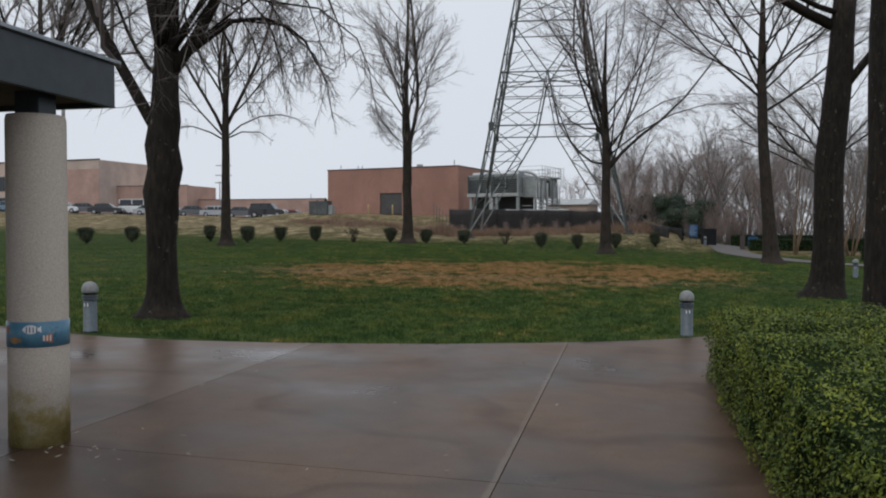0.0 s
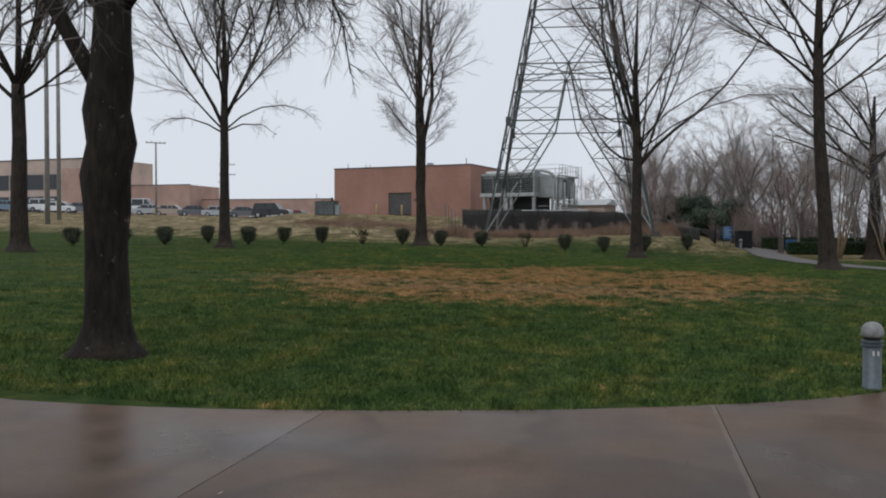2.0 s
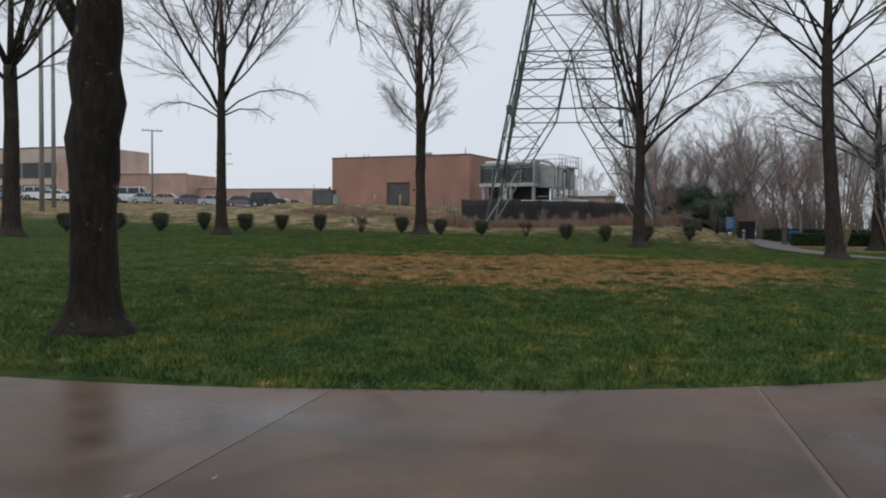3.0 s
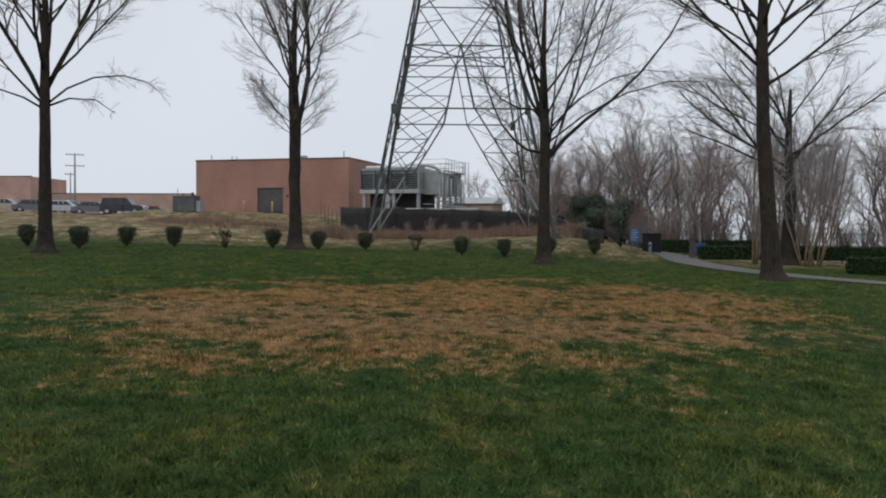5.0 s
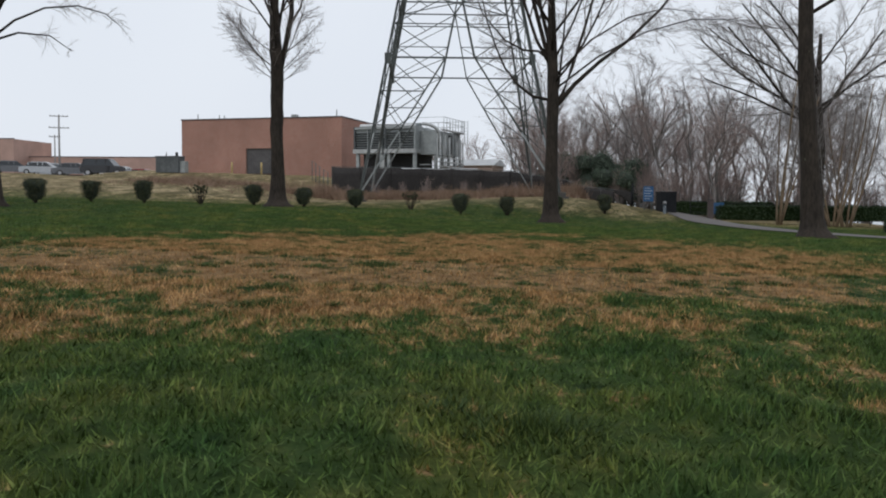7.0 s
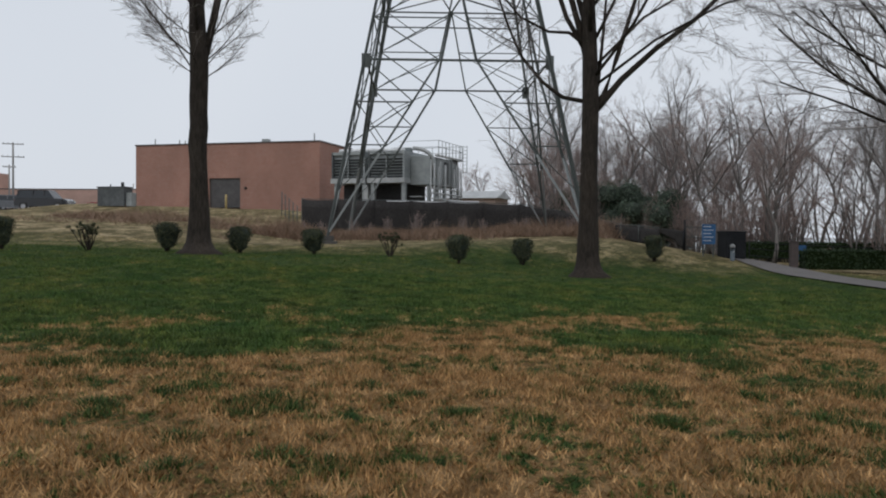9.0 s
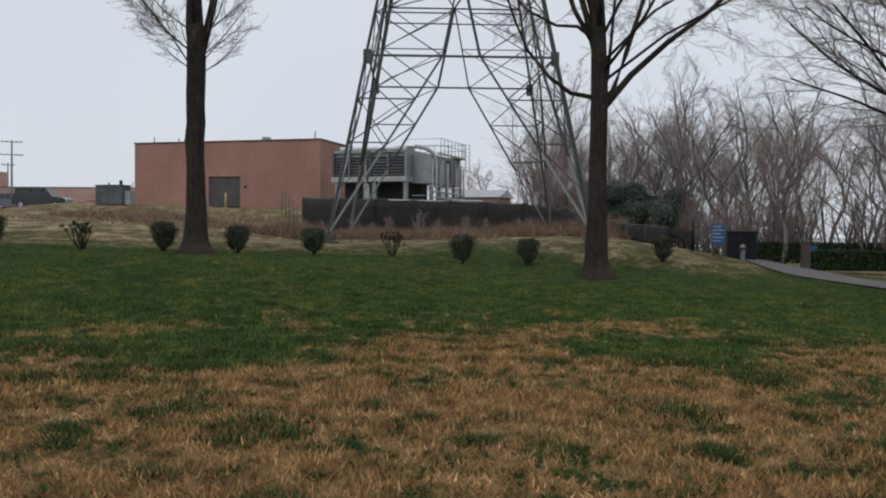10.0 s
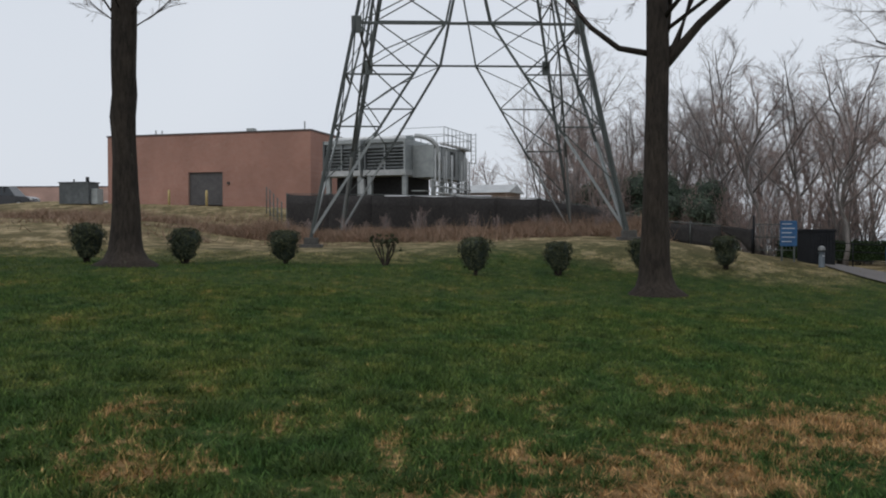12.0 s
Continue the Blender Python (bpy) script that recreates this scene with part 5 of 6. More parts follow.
# ---- utility cabinet, poles ----
cab = thing("generator_cabinet", at(-35.3, 101.6), -10, "grey steel generator cabinet with an exhaust stub", "cabinet")
part("body", box(-1.3, 1.1, -0.6, 0.6, 0, 1.5, 0.03), M["steel_dark"], cab)
part("lid", box(-1.35, 1.15, -0.65, 0.65, 1.5, 1.58, 0.01), M["steel_dark"], cab)
part("exhaust", rod([(0.6, 0, 1.58), (0.6, 0, 1.95)], 0.13, 10, M["dark_void"]), None, cab)
part("exhaust", rod([(-0.5, 0, 1.58), (-0.5, 0, 1.8)], 0.05, 8, M["dark_void"]), None, cab)
part("side_box", box(1.1, 1.6, -0.3, 0.4, 0, 1.1, 0.02), M["steel"], cab)


def pole(x, y, tall, r, arms, label, seed):
    t = thing("utility_pole", at(x, y), 8 * seed, label, "utility pole", "utility poles")
    part("shaft", rod([(0, 0, -0.2), (0, 0, tall * 0.5), (0, 0, tall)], [r, r * 0.85, r * 0.7], 12, M["wood"]), None, t)
    for z, w in arms:
        part("crossarm", box(-w, w, -0.05, 0.05, tall - z - 0.06, tall - z + 0.06), M["wood"], t)
        for s in (-0.9, -0.45, 0.45, 0.9):
            part("insulator", lathe([(0.03, tall - z + 0.06), (0.05, tall - z + 0.12), (0.03, tall - z + 0.2)], 8, None, (s * w, 0)), M["concrete"], t)
    return t


pole(-54.2, 78.8, 22, 0.23, (), "tall thick weathered pole rising beside the car park", 1)
pole(-59.6, 87.8, 22, 0.23, (), "tall thick weathered pole rising beside the car park", 2)
pole(-68.8, 144.5, 9.3, 0.16, ((0.2, 1.3), (1.9, 1.4)), "far wooden utility pole with two crossarms", 3)
pole(-70.8, 147.0, 6.5, 0.12, ((0.3, 0.8),), "far wooden utility pole with one crossarm", 4)
pole(-58.7, 105.0, 9.0, 0.14, ((0.1, 1.2),), "far wooden utility pole with one crossarm", 5)
pole(-54.8, 150.0, 4.6, 0.08, (), "far slim lamp pole", 6)

# ---- far office block and low walls ----
office = thing("office_building", (-91.2, 141.5, 4.55), -8, "beige and brick office block with strip windows", "building")
part("wall", box(-45, 0, 0, 14, -0.5, 9.8), M["beige"], office)
part("brick_bay", box(-8.0, 0.05, -0.06, 0, -0.5, 8.2), M["pale_brick"], office)
part("parapet", box(-45.1, 0.1, -0.1, 0.3, 9.8, 10.0), M["coping"], office)
for k in range(8):
    for z0, z1 in ((4.6, 7.3), (0.7, 3.4)):
        w = part("window", box(-12.0 - 4.0 * k, -8.3 - 4.0 * k, -0.08, -0.01, z0, z1), M["steel_dark"], office, "dark strip window")
        part("pane", box(-11.9 - 4.0 * k, -10.2 - 4.0 * k, -0.10, -0.081, z0 + 0.1, z1 - 0.1), M["glass"], w)
        part("pane", box(-10.1 - 4.0 * k, -8.4 - 4.0 * k, -0.10, -0.081, z0 + 0.1, z1 - 0.1), M["glass"], w)
wing = thing("brick_wing", (-90.7, 146.0, 4.4), -3, "low brick wing behind the parked cars", "building")
part("wall", box(0, 14.5, 0, 10, -0.5, 5.4), M["pale_brick"], wing)
part("coping", box(-0.05, 14.55, -0.05, 0.3, 5.4, 5.52), M["coping"], wing)
wing = thing("brick_wing", (-76.2, 149.0, 4.0), 1.5, "long low brick wall behind the parked cars", "building")
part("wall", box(0, 24, 0, 8, -0.5, 3.3), M["pale_brick"], wing)
part("coping", box(-0.05, 24.05, -0.05, 0.3, 3.3, 3.42), M["coping"], wing)

# ---- parked cars ----


def car(x, y, turn, colour, kind, label):
    """Body from side sections narrowed towards the roof, glass, wheels and lamps."""
    L, W, low, belt, roof = {"sedan": (4.6, 1.8, 0.28, 0.92, 1.45), "suv": (4.8, 1.95, 0.38, 1.12, 1.85), "pickup": (5.4, 1.95, 0.42, 1.10, 1.85), "van": (5.2, 2.0, 0.35, 1.25, 2.2)}[kind]
    t = thing("car", at(x, y), turn, label, "car", "parked cars")
    pm = CARPAINT.setdefault(colour, paint("car_paint", colour))
    prof = [(-L / 2, low + 0.1), (-L / 2 + 0.05, belt - 0.22), (-L / 2 + 0.35, belt - 0.06), (-L / 2 + 1.2, belt), (L / 2 - 0.8, belt + 0.02), (L / 2 - 0.06, belt - 0.06), (L / 2, low + 0.3), (L / 2 - 0.05, low), (-L / 2 + 0.1, low)]
    bm = bmesh.new()
    rings = []
    for yy, s in ((-W / 2, 0.9), (-W / 2 + 0.1, 1.0), (W / 2 - 0.1, 1.0), (W / 2, 0.9)):
        rings.append([bm.verts.new((px * (0.97 if s < 1 else 1), yy, low + (pz - low) * (0.93 if s < 1 else 1))) for px, pz in prof])
    n = len(prof)
    for a, c in zip(rings, rings[1:]):
        for k in range(n):
            bm.faces.new((a[k], c[k], c[(k + 1) % n], a[(k + 1) % n]))
    bm.faces.new(rings[0])
    bm.faces.new(list(reversed(rings[-1])))
    bmesh.ops.recalc_face_normals(bm, faces=bm.faces[:])
    part("body", bm, pm, t)
    f0, f1, r0, r1 = {"sedan": (-L / 2 + 1.1, L / 2 - 0.55, -0.45, 1.0), "suv": (-L / 2 + 1.2, L / 2 - 0.1, -0.55, L / 2 - 0.45), "pickup": (-L / 2 + 1.4, 0.95, -0.6, 0.75), "van": (-L / 2 + 0.6, L / 2 - 0.08, -1.2, L / 2 - 0.2)}[kind]

    def cabin(inset, z0, z1):
        bm = bmesh.new()
        g0, g1 = (z0 - belt) / (roof - belt), (z1 - belt) / (roof - belt)
        ring = []
        for g, z in ((g0, z0), (g1, z1)):
            xa, xb = f0 + (r0 - f0) * g, f1 + (r1 - f1) * g
            hw = W / 2 - 0.08 - 0.16 * g - inset
            ring.append([bm.verts.new(p) for p in ((xa, -hw, z), (xb, -hw, z), (xb, hw, z), (xa, hw, z))])
        for k in range(4):
            bm.faces.new((ring[0][k], ring[0][(k + 1) % 4], ring[1][(k + 1) % 4], ring[1][k]))
        bm.faces.new(ring[1])
        bm.faces.new(list(reversed(ring[0])))
        return bm
    part("cabin_glass", cabin(0, belt - 0.02, roof - 0.1), M["glass"], t, "dark glass")
    bm = cabin(-0.02, roof - 0.1, roof)
    bmesh.ops.bevel(bm, geom=bm.edges[:], offset=0.03, segments=2, affect="EDGES")
    part("roof", bm, pm, t)
    for px in (f0 + 0.62 * (r0 - f0) + 0.5, (r0 + r1) / 2, f1 + 0.5 * (r1 - f1) - 0.1):
        part("pillar", box(px - 0.05, px + 0.05, -W / 2 + 0.12, W / 2 - 0.12, belt, roof - 0.05), pm, t)
    wr = 0.32 if kind in ("sedan",) else 0.38
    for sx in (-L / 2 + 0.85, L / 2 - 0.9):
        for sy in (-1, 1):
            bm = lathe([(wr * 0.6, -0.1), (wr - 0.03, -0.1), (wr, -0.06), (wr, 0.06), (wr - 0.03, 0.1), (wr * 0.6, 0.1)], 18)
            tyre = part("wheel", bm, M["tyre"], t, "black tyre", at=Matrix.Translation((sx, sy * (W / 2 - 0.06), wr)) @ Matrix.Rotation(radians(90), 4, "X"))
            part("rim", lathe([(0.05, -0.105), (wr * 0.58, -0.105), (wr * 0.58, 0.105), (0.05, 0.105)], 14), M["rim"], tyre, "pale alloy rim")
    for sy in (-1, 1):
        part("headlight", box(-L / 2 - 0.01, -L / 2 + 0.15, sy * (W / 2 - 0.35) - 0.18, sy * (W / 2 - 0.35) + 0.18, belt - 0.36, belt - 0.2, 0.02), M["lamp_lens"], t)
        part("tail_light", box(L / 2 - 0.12, L / 2 + 0.01, sy * (W / 2 - 0.3) - 0.15, sy * (W / 2 - 0.3) + 0.15, belt - 0.28, belt - 0.12, 0.02), M["tail"], t)
    return t


CARPAINT = {}
SILVER, WHITE_, BLACK_, GREY_, BLUE_, TAN_, RED_ = (0.42, 0.44, 0.46), (0.74, 0.75, 0.76), (0.012, 0.012, 0.014), (0.12, 0.125, 0.135), (0.14, 0.22, 0.30), (0.40, 0.32, 0.25), (0.30, 0.03, 0.03)
for x, y, turn, colour, kind, label in (
        (-45.6, 108.6, 183, BLACK_, "suv", "black off-roader parked at the end of the row"),
        (-51.2, 113.0, 200, GREY_, "sedan", "dark grey saloon car in the car park"),
        (-54.6, 112.6, 190, SILVER, "sedan", "silver saloon car in the car park"),
        (-57.9, 112.3, 205, GREY_, "sedan", "grey saloon car in the car park"),
        (-61.2, 112.0, 190, TAN_, "sedan", "tan saloon car in the car park"),
        (-63.9, 111.6, 200, SILVER, "sedan", "silver saloon car in the car park"),
        (-66.8, 113.2, 190, WHITE_, "van", "white delivery van in the car park"),
        (-69.8, 110.2, 195, BLACK_, "sedan", "black saloon car in the car park"),
        (-72.6, 109.6, 205, GREY_, "sedan", "dark grey saloon car in the car park"),
        (-75.2, 108.6, 190, WHITE_, "sedan", "white saloon car in the car park"),
        (-78.4, 110.2, 185, WHITE_, "suv", "white off-roader in the car park"),
        (-82.4, 107.6, 195, BLUE_, "sedan", "pale blue saloon car in the car park"),
        (-46.2, 130.0, 170, WHITE_, "sedan", "white saloon car behind the generator cabinet"),
        (-51.0, 131.0, 170, RED_, "sedan", "red saloon car in the far row"),
        (-57.0, 132.0, 170, WHITE_, "sedan", "white saloon car in the far row"),
        (-64.0, 132.0, 170, SILVER, "suv", "silver off-roader in the far row")):
    car(x + 0.6, y, turn, colour, kind, label)

# ---- signs, bins ----


def sign(x, y, turn, w, h0, h1, label, rows):
    t = thing("sign", at(x, y), turn, label, "sign", "blue information signs")
    for s in (-1, 1):
        part("post", box(s * (w / 2 - 0.08) - 0.025, s * (w / 2 - 0.08) + 0.025, 0.012, 0.06, -0.1, h1 - 0.03, 0.004), M["steel_tower"], t)
    part("panel", box(-w / 2, w / 2, -0.012, 0.012, h0, h1, 0.005), M["sign_blue"], t, "blue enamelled panel")
    for k in range(rows):
        z = h1 - 0.10 - k * (h1 - h0 - 0.12) / rows
        part("text_bar", box(-w / 2 + 0.06, w / 2 - (0.08 if k % 2 else 0.2), -0.016, -0.012, z - 0.024, z), M["white"], t, "white line of unreadable text")


sign(4.95, 73.0, 8, 0.62, 0.55, 1.45, "blue information sign on two posts by the path", 5)
sign(9.55, 75.0, -5, 0.72, 0.35, 1.05, "small blue sign behind the clipped hedge", 0)
binn = thing("litter_bin", at(6.12, 73.6), 10, "tall dark grey slatted litter bin beside the path", "bin")
part("body", box(-0.47, 0.47, -0.47, 0.47, -0.05, 1.14, 0.03), M["bin"], binn)
part("lid", box(-0.50, 0.50, -0.50, 0.50, 1.14, 1.24, 0.03), M["bin"], binn)
for k in range(8):
    part("slat", box(-0.43 + k * 0.11, -0.355 + k * 0.11, -0.49, -0.472, 0.06, 1.09), M["bin"], binn)
tagged(copy_thing(boll, pose(*at(5.74, 72.0), 0, 0, 20)), "blue-grey cylindrical bollard light beside the litter bin")
tagged(copy_thing(boll, pose(*at(8.8, 41.5), 0, 0, -15)), "blue-grey cylindrical bollard light beside the path")

# ---- gate at the end of the screened fence ----
gate = thing("gate", at(4.34, 75.1), -24, "low grey chain-link gate standing open by the path", "gate")
part("post", rod([(0, 0, -0.1), (0, 0, 1.45)], 0.045, 8, M["bin"]), None, gate, "dark gate post")
for z in (0.14, 0.62, 1.1):
    part("rail", rod([(0.03, 0, z), (1.45, 0, z)], 0.02, 6, M["steel_tower"]), None, gate)
for k in range(11):
    part("bar", rod([(0.08 + 0.135 * k, 0, 0.12), (0.08 + 0.135 * k, 0, 1.12)], 0.011, 5, M["steel_tower"]), None, gate)
flap = thing("screen_flap", (0, 0, 0), 0, "loose black privacy screen hanging off the fence end", "screen")
v, f = [], []
for i in range(9):
    g = i / 8
    x, y = 3.32 + 0.92 * g, 75.75 - 0.8 * g
    ground_z = height(x, y)
    lo, hi = ground_z + 0.05 + 0.62 * (1 - g) ** 0.7 * smooth01(0.02, 0.3, 1 - g), 1.80 - 0.14 * g * g
    for j in range(5):
        v.append((x + 0.05 * noise.noise(Vector((g * 3, j * 0.6, 4))), y, lo + (hi - lo) * j / 4))
for i in range(8):
    for j in range(4):
        o = i * 5 + j
        f.append((o, o + 5, o + 6, o + 1))
cloth = part("cloth", mesh_of("cloth", v, f, M["screen"], True), None, flap)
cloth.modifiers.new("thick", "SOLIDIFY").thickness = 0.012
part("end_post", rod([(4.25, 74.98, height(4.25, 74.98) - 0.1), (4.25, 74.98, 1.70)], 0.035, 8, M["bin"]), None, flap)
pillar = thing("gate_pillar", at(8.42, 72.2), -3, "dark brown timber pillar at the hedge end", "pillar")
part("shaft", box(-0.16, 0.16, -0.16, 0.16, -0.1, 1.12, 0.02), M["coping"], pillar)
part("cap", box(-0.20, 0.20, -0.20, 0.20, 1.12, 1.18, 0.015), M["coping"], pillar)

# ---- railing above the lake ----
lake_rail = thing("railing", (0, 0, 0), 0, "dark steel railing along the top of the lake bank", "railing")
RAIL_A, RAIL_B = Vector((9.6, 83.0)), Vector((27.0, 72.5))
for k in range(15):
    q = RAIL_A.lerp(RAIL_B, k / 14)
    z = height(q.x, q.y)
    part("post", rod([(q.x, q.y, z - 0.1), (q.x, q.y, z + 1.15)], 0.03, 6, M["bin"]), None, lake_rail)
    if k:
        zp = height(last_q.x, last_q.y)
        for h in (0.35, 0.75, 1.12):
            part("rail", rod([(last_q.x, last_q.y, zp + h), (q.x, q.y, z + h)], 0.022, 5, M["bin"]), None, lake_rail)
    last_q = q

# ---- woods along the water ----
WOOD = "bare woodland trees"


def wood_mesh(seed, tall, spread, stems, bark, twig, counts, limbs=0):
    """One bare woodland tree, to be repeated with turns and sizes: stems, or a trunk that breaks into spreading limbs."""
    rng = random.Random(seed)
    t = thing("tree", (0, 0, 0), 0, "", "tree", WOOD)
    v, f, tv, tf = [], [], [], []
    starts = []
    if limbs:
        line = [Vector((0.12 * rng.gauss(0, 1) * i, 0.12 * rng.gauss(0, 1) * i, -0.2 + tall * 0.13 * i)) for i in range(6)]
        rod_data(line, [0.19, 0.14, 0.12, 0.10, 0.07, 0.04], 9, v, f)
        for k in range(limbs):
            g = 2.0 + 2.9 * (k + rng.random()) / limbs
            p = line[int(g)].lerp(line[int(g) + 1], g - int(g))
            a, ti = k * 2.4 + rng.uniform(-0.4, 0.4), radians(rng.uniform(28, 60) - 6 * (g - 2))
            starts.append((p, Vector((math.cos(a) * math.sin(ti), math.sin(a) * math.sin(ti), math.cos(ti))), tall * rng.uniform(0.42, 0.6) * (1.15 - 0.11 * g), 0.055))
    else:
        for s in range(stems):
            a = rng.uniform(0, 6.28)
            starts.append((Vector((math.cos(a) * 0.15, math.sin(a) * 0.15, -0.2)), Vector((math.cos(a) * 0.24, math.sin(a) * 0.24, 1)).normalized(), tall * rng.uniform(0.8, 1.0), 0.06))
    for p, d, length, r in starts:
        bins = [([], []) for _ in range(5)]
        grow(bins, p, d, length, r, 0, 4, rng, (0.03, 0.03, 0.0, 0, 0), 0.0, counts, spread)
        o = len(v)
        v.extend(bins[0][0])
        f.extend(tuple(i + o for i in q) for q in bins[0][1])
        for bv, bf in bins[1:]:
            o = len(tv)
            tv.extend(bv)
            tf.extend(tuple(i + o for i in q) for q in bf)
    part("trunk", mesh_of("trunk", v, f, M[bark], True), None, t)
    part("crown", mesh_of("crown", tv, tf, M[twig], True), None, t)["kind"] = "stuff"
    return t


# woodland bark and twigs wear the paled, haze-carrying colours
protos = [(wood_mesh(501, 13.0, 0.2, 1, "far_bark_hazed", "far_twig_hazed", (9, 8, 11), 9), "bare grey woodland tree above the lake"),
          (wood_mesh(502, 11.5, 0.26, 1, "far_bark_hazed", "red_twig_hazed", (9, 8, 11), 8), "bare crooked woodland tree above the lake"),
          (wood_mesh(503, 10.0, 0.15, 3, "far_bark_hazed", "far_twig_hazed", (9, 9, 10)), "bare many-stemmed tree above the lake"),
          (wood_mesh(504, 8.5, 0.16, 4, "far_bark_hazed", "red_twig_hazed", (9, 8, 10)), "bare reddish-brown thicket tree behind the fence")]
protos.append((wood_mesh(505, 3.6, 0.2, 6, "far_bark_hazed", "red_twig_hazed", (7, 6, 6)), "tangled bare undergrowth below the woods"))
spots = []
rng = random.Random(61)
for k in range(13):
    spots.append((7 + k * 1.8 + rng.uniform(-0.9, 0.9), 93 + rng.uniform(-5, 8) - k * 0.5, (0, 1, 0, 1)[k % 4], rng.uniform(0.82, 1.08)))
for k in range(10):
    spots.append((9 + k * 2.2 + rng.uniform(-1, 1), 107 + rng.uniform(-4, 8) - k * 0.8, (1, 0, 2)[k % 3], rng.uniform(0.85, 1.1)))
for k in range(15):
    spots.append((-3.5 + k * 1.1 + rng.uniform(-0.8, 0.8), 105 + rng.uniform(-4, 12), 3 if k % 4 else 2, rng.uniform(0.75, 1.15)))
for k in range(7):
    spots.append((-14 + k * 3.2 + rng.uniform(-1, 1), 135 + rng.uniform(-5, 10), (1, 3)[k % 2], rng.uniform(0.6, 0.8)))
for k in range(6):
    spots.append((18.5 + k * 1.9 + rng.uniform(-0.8, 0.8), 84 - k * 1.6 + rng.uniform(-3, 3), (0, 2, 1)[k % 3], rng.uniform(0.85, 1.05)))
for k in range(8):
    spots.append((11 + k * 2.4 + rng.uniform(-1, 1), 87 - k * 0.9 + rng.uniform(-2, 3), (1, 3, 2)[k % 3], rng.uniform(0.55, 0.85)))
for k in range(22):
    spots.append((-3 + k * 0.85 + rng.uniform(-0.6, 0.6), 101 + rng.uniform(-3, 16), (3, 1, 3, 0)[k % 4], rng.uniform(0.7, 1.0)))
for k in range(48):
    x = -3 + k * 0.7 + rng.uniform(-0.5, 0.5)
    spots.append((x, (98 if x < 6 else 97 - (x - 6) * 0.6) + rng.uniform(-5, 7), 4, rng.uniform(0.7, 1.3)))
for k in range(14):
    spots.append((-18 + k * 1.5 + rng.uniform(-0.6, 0.6), 88.6 + rng.uniform(-1.6, 1.6), 4, rng.uniform(0.26, 0.46)))
for k in range(9):
    spots.append((7.2 + k * 0.65 + rng.uniform(-0.3, 0.3), 90.5 + rng.uniform(-1, 3), 4, rng.uniform(0.7, 1.1)))
used = set()
for x, y, k, s in spots:
    x += 0.9
    proto, label = protos[k]
    m4 = pose(x, y, height(x, y) - 0.1, rng.uniform(-3, 3), rng.uniform(-3, 3), rng.uniform(0, 360))
    if k not in used:
        used.add(k)
        proto.scale = (s, s, s)
        proto.matrix_world = m4 @ Matrix.Diagonal((s, s, s, 1))
        tagged(proto, label)
    else:
        ob = copy_thing(proto, m4)
        ob.matrix_basis = m4 @ Matrix.Diagonal((s, s, s, 1))

# pale-barked ornamental trees in the hedge line
cm = None
for x, y, s in ((11.7, 70.3, 0.9), (14.7, 70.2, 1.0), (15.5, 70.4, 0.95)):
    if cm is None:
        cm = wood_mesh(520, 8.5, 0.08, 5, "tan_trunk", "far_twig_hazed", (8, 8, 8))
        tagged(cm, "tan-barked ornamental tree of upright stems by the hedge", "tree", "ornamental trees")
        cm.matrix_world = pose(*at(x, y))
    else:
        copy_thing(cm, pose(*at(x, y), 0, 0, 77 * s))

# evergreen thicket by the fence
for x, y, r, tall, seed in ((4.7, 96.5, 2.5, 4.4, 71), (7.1, 97.0, 2.3, 4.0, 72), (1.8, 100.5, 2.2, 3.6, 73)):
    rg = random.Random(seed)
    t = thing("evergreen_bush", at(x, y), 0, "dark evergreen bush behind the fence", "bush", "evergreen bushes")
    lobes = [(Vector((rg.gauss(0, 0.42) * r, rg.gauss(0, 0.42) * r, tall * rg.uniform(0.2, 0.78))), r * rg.uniform(0.32, 0.52)) for _ in range(13)]
    core = bmesh.new()
    for c, q in lobes:
        g = bmesh.ops.create_icosphere(core, subdivisions=2, radius=q * 0.8)
        for w in g["verts"]:
            w.co = w.co * (1 + 0.3 * noise.noise(w.co * 2 + c)) + c
    part("inner_foliage", core, M["bush_core"], t)
    pts = []
    for _ in range(9000):
        c, q = rg.choice(lobes)
        o = Vector((rg.gauss(0, 1), rg.gauss(0, 1), rg.gauss(0, 1))).normalized()
        pts.append((c + o * q * rg.uniform(0.75, 1.2), o))
    part("leaves", leaf_cloud(rg, pts, 0.085, M["pine_leaf_hazed"]), None, t)["kind"] = "stuff"

# ---- grass blades over the lawn beside the walk ----
gr = np.random.default_rng(5)
# densest in the two stretches that are passed at walking height, thinner beyond
ZONES = ((330000, 17, 72, -5.0, 11.0, 0.16), (190000, 16, 31, -4.0, 5.0, 0.05), (440000, 35.5, 60, -5.0, 6.5, 0.10), (150000, 44, 72, -8.0, 12.0, 0.1))
gx, gy = [], []
for count, y0, y1, xm, spread, widen in ZONES:
    y = y0 + (y1 - y0) * gr.random(count) ** 1.15
    gy.append(y)
    gx.append(xm + gr.normal(0, 1, count) * (spread + widen * (y - y0)))
gx, gy = np.concatenate(gx), np.concatenate(gy)
keep = np.array([not on_plaza(x, y + 0.03) for x, y in zip(gx, gy)])
gx, gy = gx[keep], gy[keep]
clump = np.array([noise.noise(Vector((x * 1.6, y * 1.6, 5))) for x, y in zip(gx, gy)])
gz = np.array([height(x, y) + 0.02 * noise.noise(Vector((x * 0.6, y * 0.6, 0))) for x, y in zip(gx, gy)])
n = len(gx)
tall = (0.018 + 0.050 * gr.random(n)) * (1 + 0.9 * np.clip(clump, -0.5, 1))
ang = gr.random(n) * 6.283
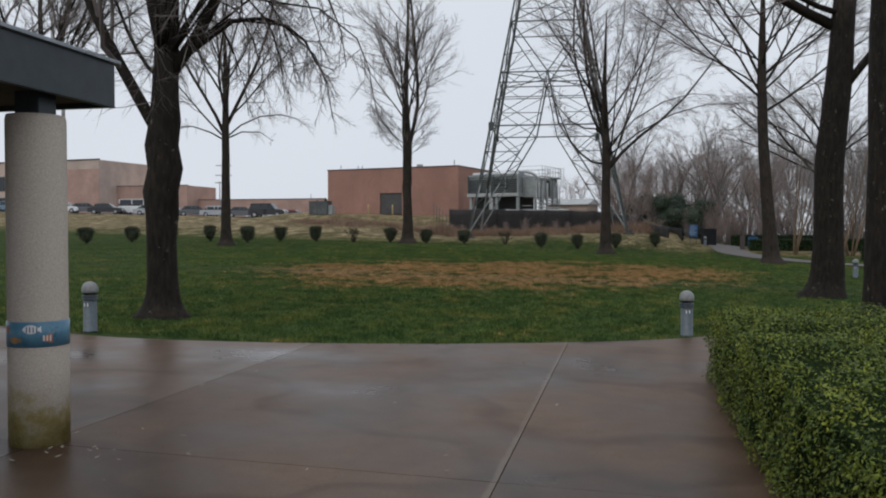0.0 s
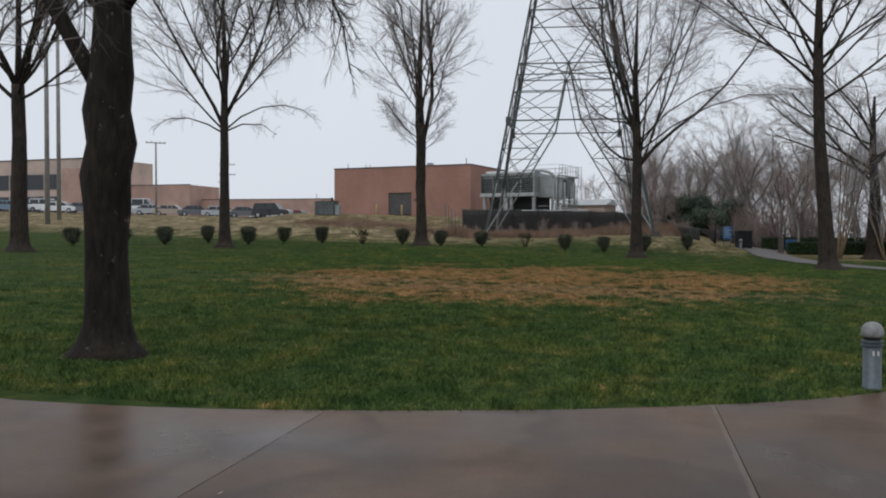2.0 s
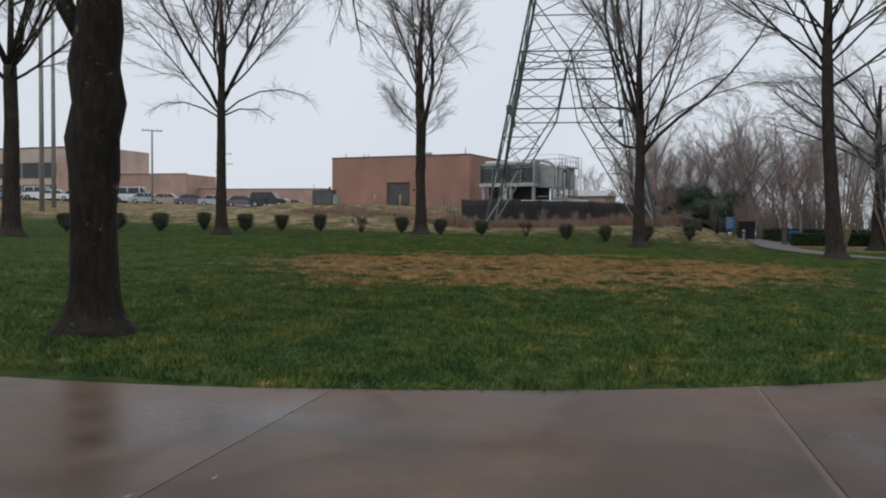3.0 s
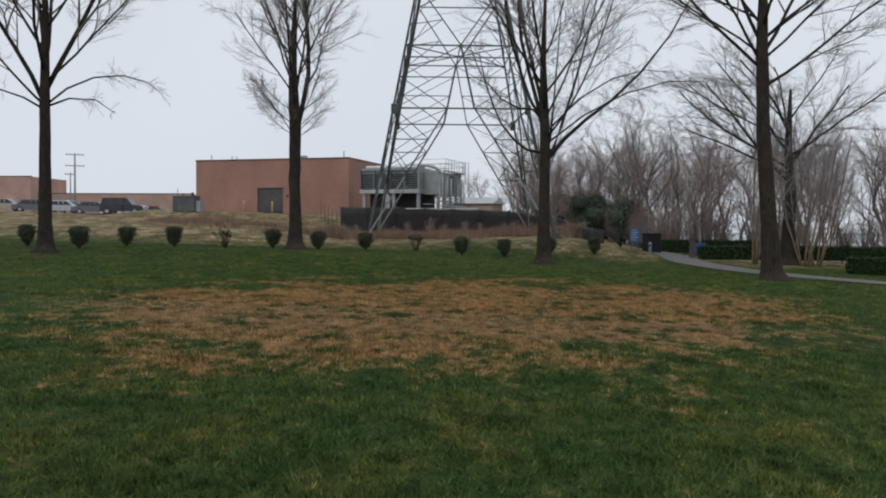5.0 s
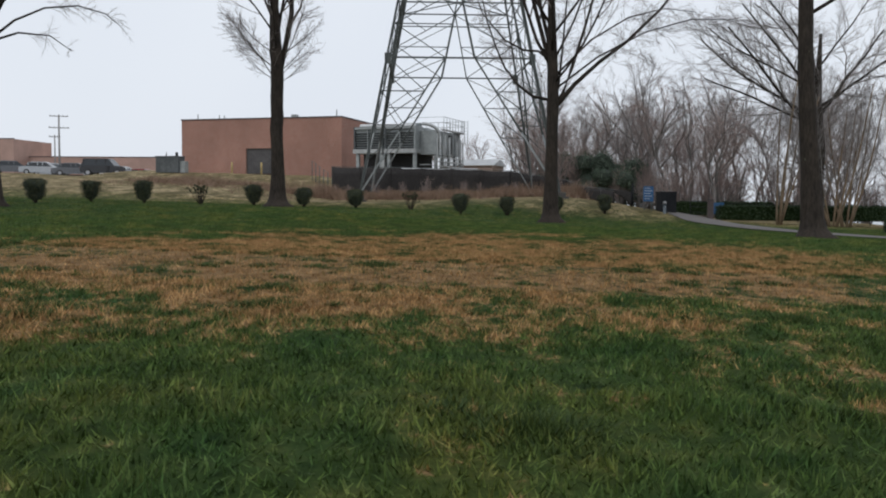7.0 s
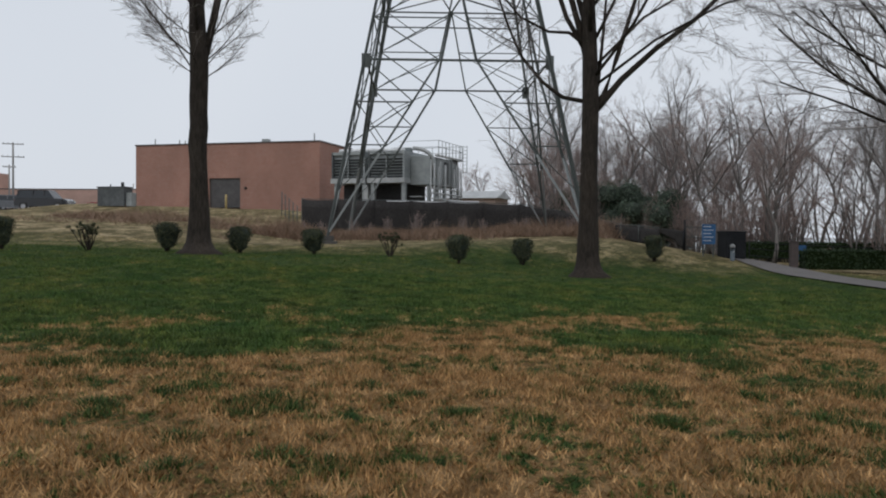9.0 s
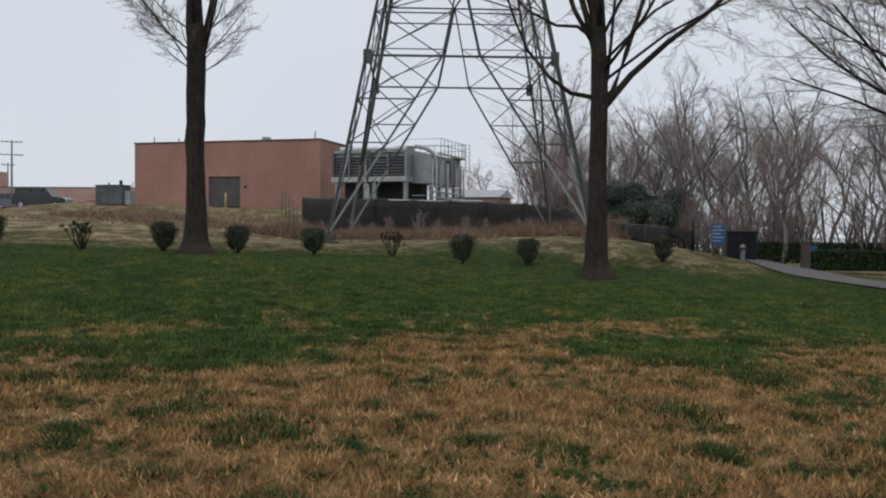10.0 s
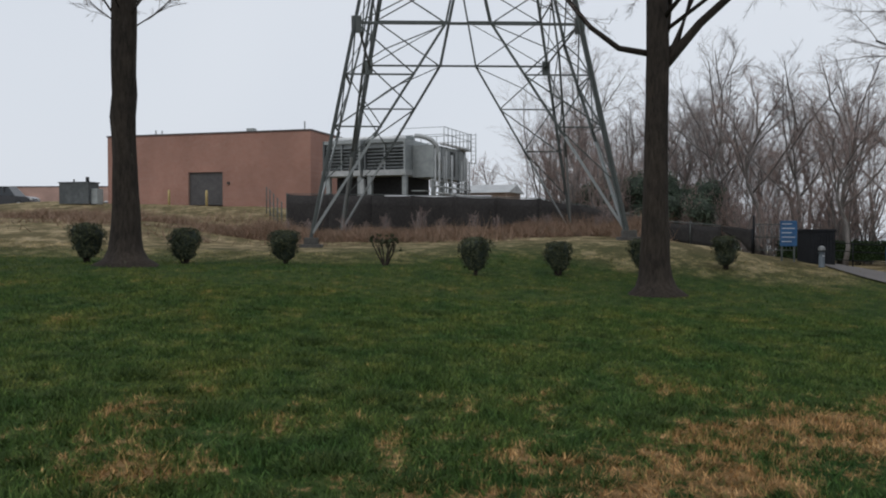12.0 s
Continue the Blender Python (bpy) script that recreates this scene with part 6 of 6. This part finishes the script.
wid = 0.0045 + 0.0065 * gr.random(n)
lx, ly = gr.normal(0, 0.035, n), gr.normal(0, 0.035, n)
co = np.empty((n, 3, 3))
co[:, 0] = np.stack([gx - np.cos(ang) * wid, gy - np.sin(ang) * wid, gz - 0.01], 1)
co[:, 1] = np.stack([gx + np.cos(ang) * wid, gy + np.sin(ang) * wid, gz - 0.01], 1)
co[:, 2] = np.stack([gx + lx, gy + ly, gz + tall], 1)
me = bpy.data.meshes.new("grass")
me.vertices.add(n * 3)
me.vertices.foreach_set("co", co.ravel())
me.loops.add(n * 3)
me.loops.foreach_set("vertex_index", np.arange(n * 3, dtype=np.int32))
me.polygons.add(n)
me.polygons.foreach_set("loop_start", np.arange(0, n * 3, 3, dtype=np.int32))
me.polygons.foreach_set("loop_total", np.full(n, 3, dtype=np.int32))
me.update()
me.validate()
me.materials.append(M["blade"])
tagged(new("grass", me), "short damp lawn grass, green and straw-coloured", "grass", kind="stuff")

# coarser green tufts standing out of the thin straw-coloured turf
rng = random.Random(31)
verts, faces = [], []
spots_t = [(-5.7, 41.5, 0.2), (-5.35, 42.3, 0.17), (-6.6, 39.3, 0.18), (-8.4, 42.6, 0.5), (-9.2, 43.8, 0.55), (-7.8, 43.9, 0.4), (-2.6, 45.0, 0.6), (-1.7, 44.0, 0.45), (-0.9, 42.6, 0.35), (-2.2, 38.6, 0.3), (-8.3, 39.4, 0.3), (-9.4, 40.2, 0.32)]
for k in range(520):
    spots_t.append((rng.gauss(-4.5, 5.5), rng.uniform(20, 58), rng.uniform(0.07, 0.2) * (2.2 if rng.random() < 0.16 else 1)))
for k in range(330):
    spots_t.append((rng.uniform(-13, 3.5), rng.uniform(35, 50), rng.uniform(0.09, 0.2) * (1.7 if rng.random() < 0.25 else 1)))
for cx, cy, big in spots_t:
    if on_plaza(cx, cy - 0.4):
        continue
    seed_v = Vector((cx * 3, cy * 3, 0))
    for _ in range(int(1500 * big * big * 3.2) + 10):
        a, r = rng.uniform(0, 6.283), rng.random() ** 0.7
        edge_r = big * (1 + 0.5 * noise.noise(Vector((math.cos(a), math.sin(a), 0)) * 1.5 + seed_v))
        x, y = cx + r * edge_r * math.cos(a), cy + r * edge_r * math.sin(a)
        z = height(x, y)
        hgt = rng.uniform(0.03, 0.08) * (1.2 - r * 0.6) * (0.8 + min(big, 0.3))
        b_ = rng.uniform(0, 6.283)
        w = rng.uniform(0.004, 0.008)
        lx_, ly_ = math.cos(a) * 0.035 * r + rng.gauss(0, 0.028), math.sin(a) * 0.035 * r + rng.gauss(0, 0.028)
        o = len(verts)
        verts += [(x - math.cos(b_) * w, y - math.sin(b_) * w, z), (x + math.cos(b_) * w, y + math.sin(b_) * w, z), (x + lx_, y + ly_, z + hgt)]
        faces.append((o, o + 1, o + 2))
tagged(new("grass_tufts", mesh_of("grass_tufts", verts, faces, M["tuft_leaf"])), "coarse dark green grass tufts in the thin turf", "grass", kind="stuff")

# ---- paving: large wet slabs with open joints ----
plaza = thing("pavement", (0, 0, 0), 0, "wet brownish concrete paving in large slabs", "paving", kind="structure")
X_J = [-24, -18, -14.57, -11.16, -7.74, -4.33, -0.93, 2.48, 5.9, 9]
Y_J = [-14, -7, -0.2, 4.6, 10.36]
for xa, xb in zip(X_J, X_J[1:]):
    for k, ya in enumerate(Y_J):
        last = k == len(Y_J) - 1
        g = 0.0035
        xsamp = [xa + g + (xb - xa - 2 * g) * i / 10 for i in range(11)]
        top = [(x, plaza_edge(x) if last else Y_J[k + 1] - g) for x in xsamp]
        bot = [(xa + g, ya + g), (xb - g, ya + g)]
        ring = bot + list(reversed(top))
        zt_ = 0.012 + 0.003 * noise.noise(Vector((xa, ya, 2)))
        bm = bmesh.new()
        up = [bm.verts.new((x, y, zt_ + fall(x, y))) for x, y in ring]
        dn = [bm.verts.new((x, y, fall(x, y) - 0.14)) for x, y in ring]
        topf = bm.faces.new(up)
        bm.faces.new(list(reversed(dn)))
        m_ = len(ring)
        for i in range(m_):
            bm.faces.new((up[i], dn[i], dn[(i + 1) % m_], up[(i + 1) % m_]))
        bmesh.ops.recalc_face_normals(bm, faces=bm.faces[:])
        part("slab", bm, M["wet_smooth" if xb < -4 else "wet"], plaza)

# fallen leaves and litter on the paving
rng = random.Random(9)
verts, faces = [], []
for k in range(46):
    if k < 20:
        x, y = rng.uniform(-4.4, 0.8), rng.uniform(9.6, 17)
    else:
        x, y = rng.gauss(-4.0, 0.5), rng.gauss(10.3, 0.25)
    s, a = rng.uniform(0.01, 0.032), rng.uniform(0, 6.28)
    if not on_plaza(x, y):
        continue
    b0 = len(verts)
    c, d = math.cos(a) * s, math.sin(a) * s
    z = fall(x, y)
    verts += [(x - c, y - d, z + 0.020), (x - d * 0.5, y + c * 0.5, z + 0.026), (x + c, y + d, z + 0.032), (x + d * 0.5, y - c * 0.5, z + 0.024)]
    faces.append((b0, b0 + 1, b0 + 2, b0 + 3))
tagged(new("litter", mesh_of("litter", verts, faces, M["litter"])), "pale fallen leaves on the wet paving", "leaves", kind="stuff")
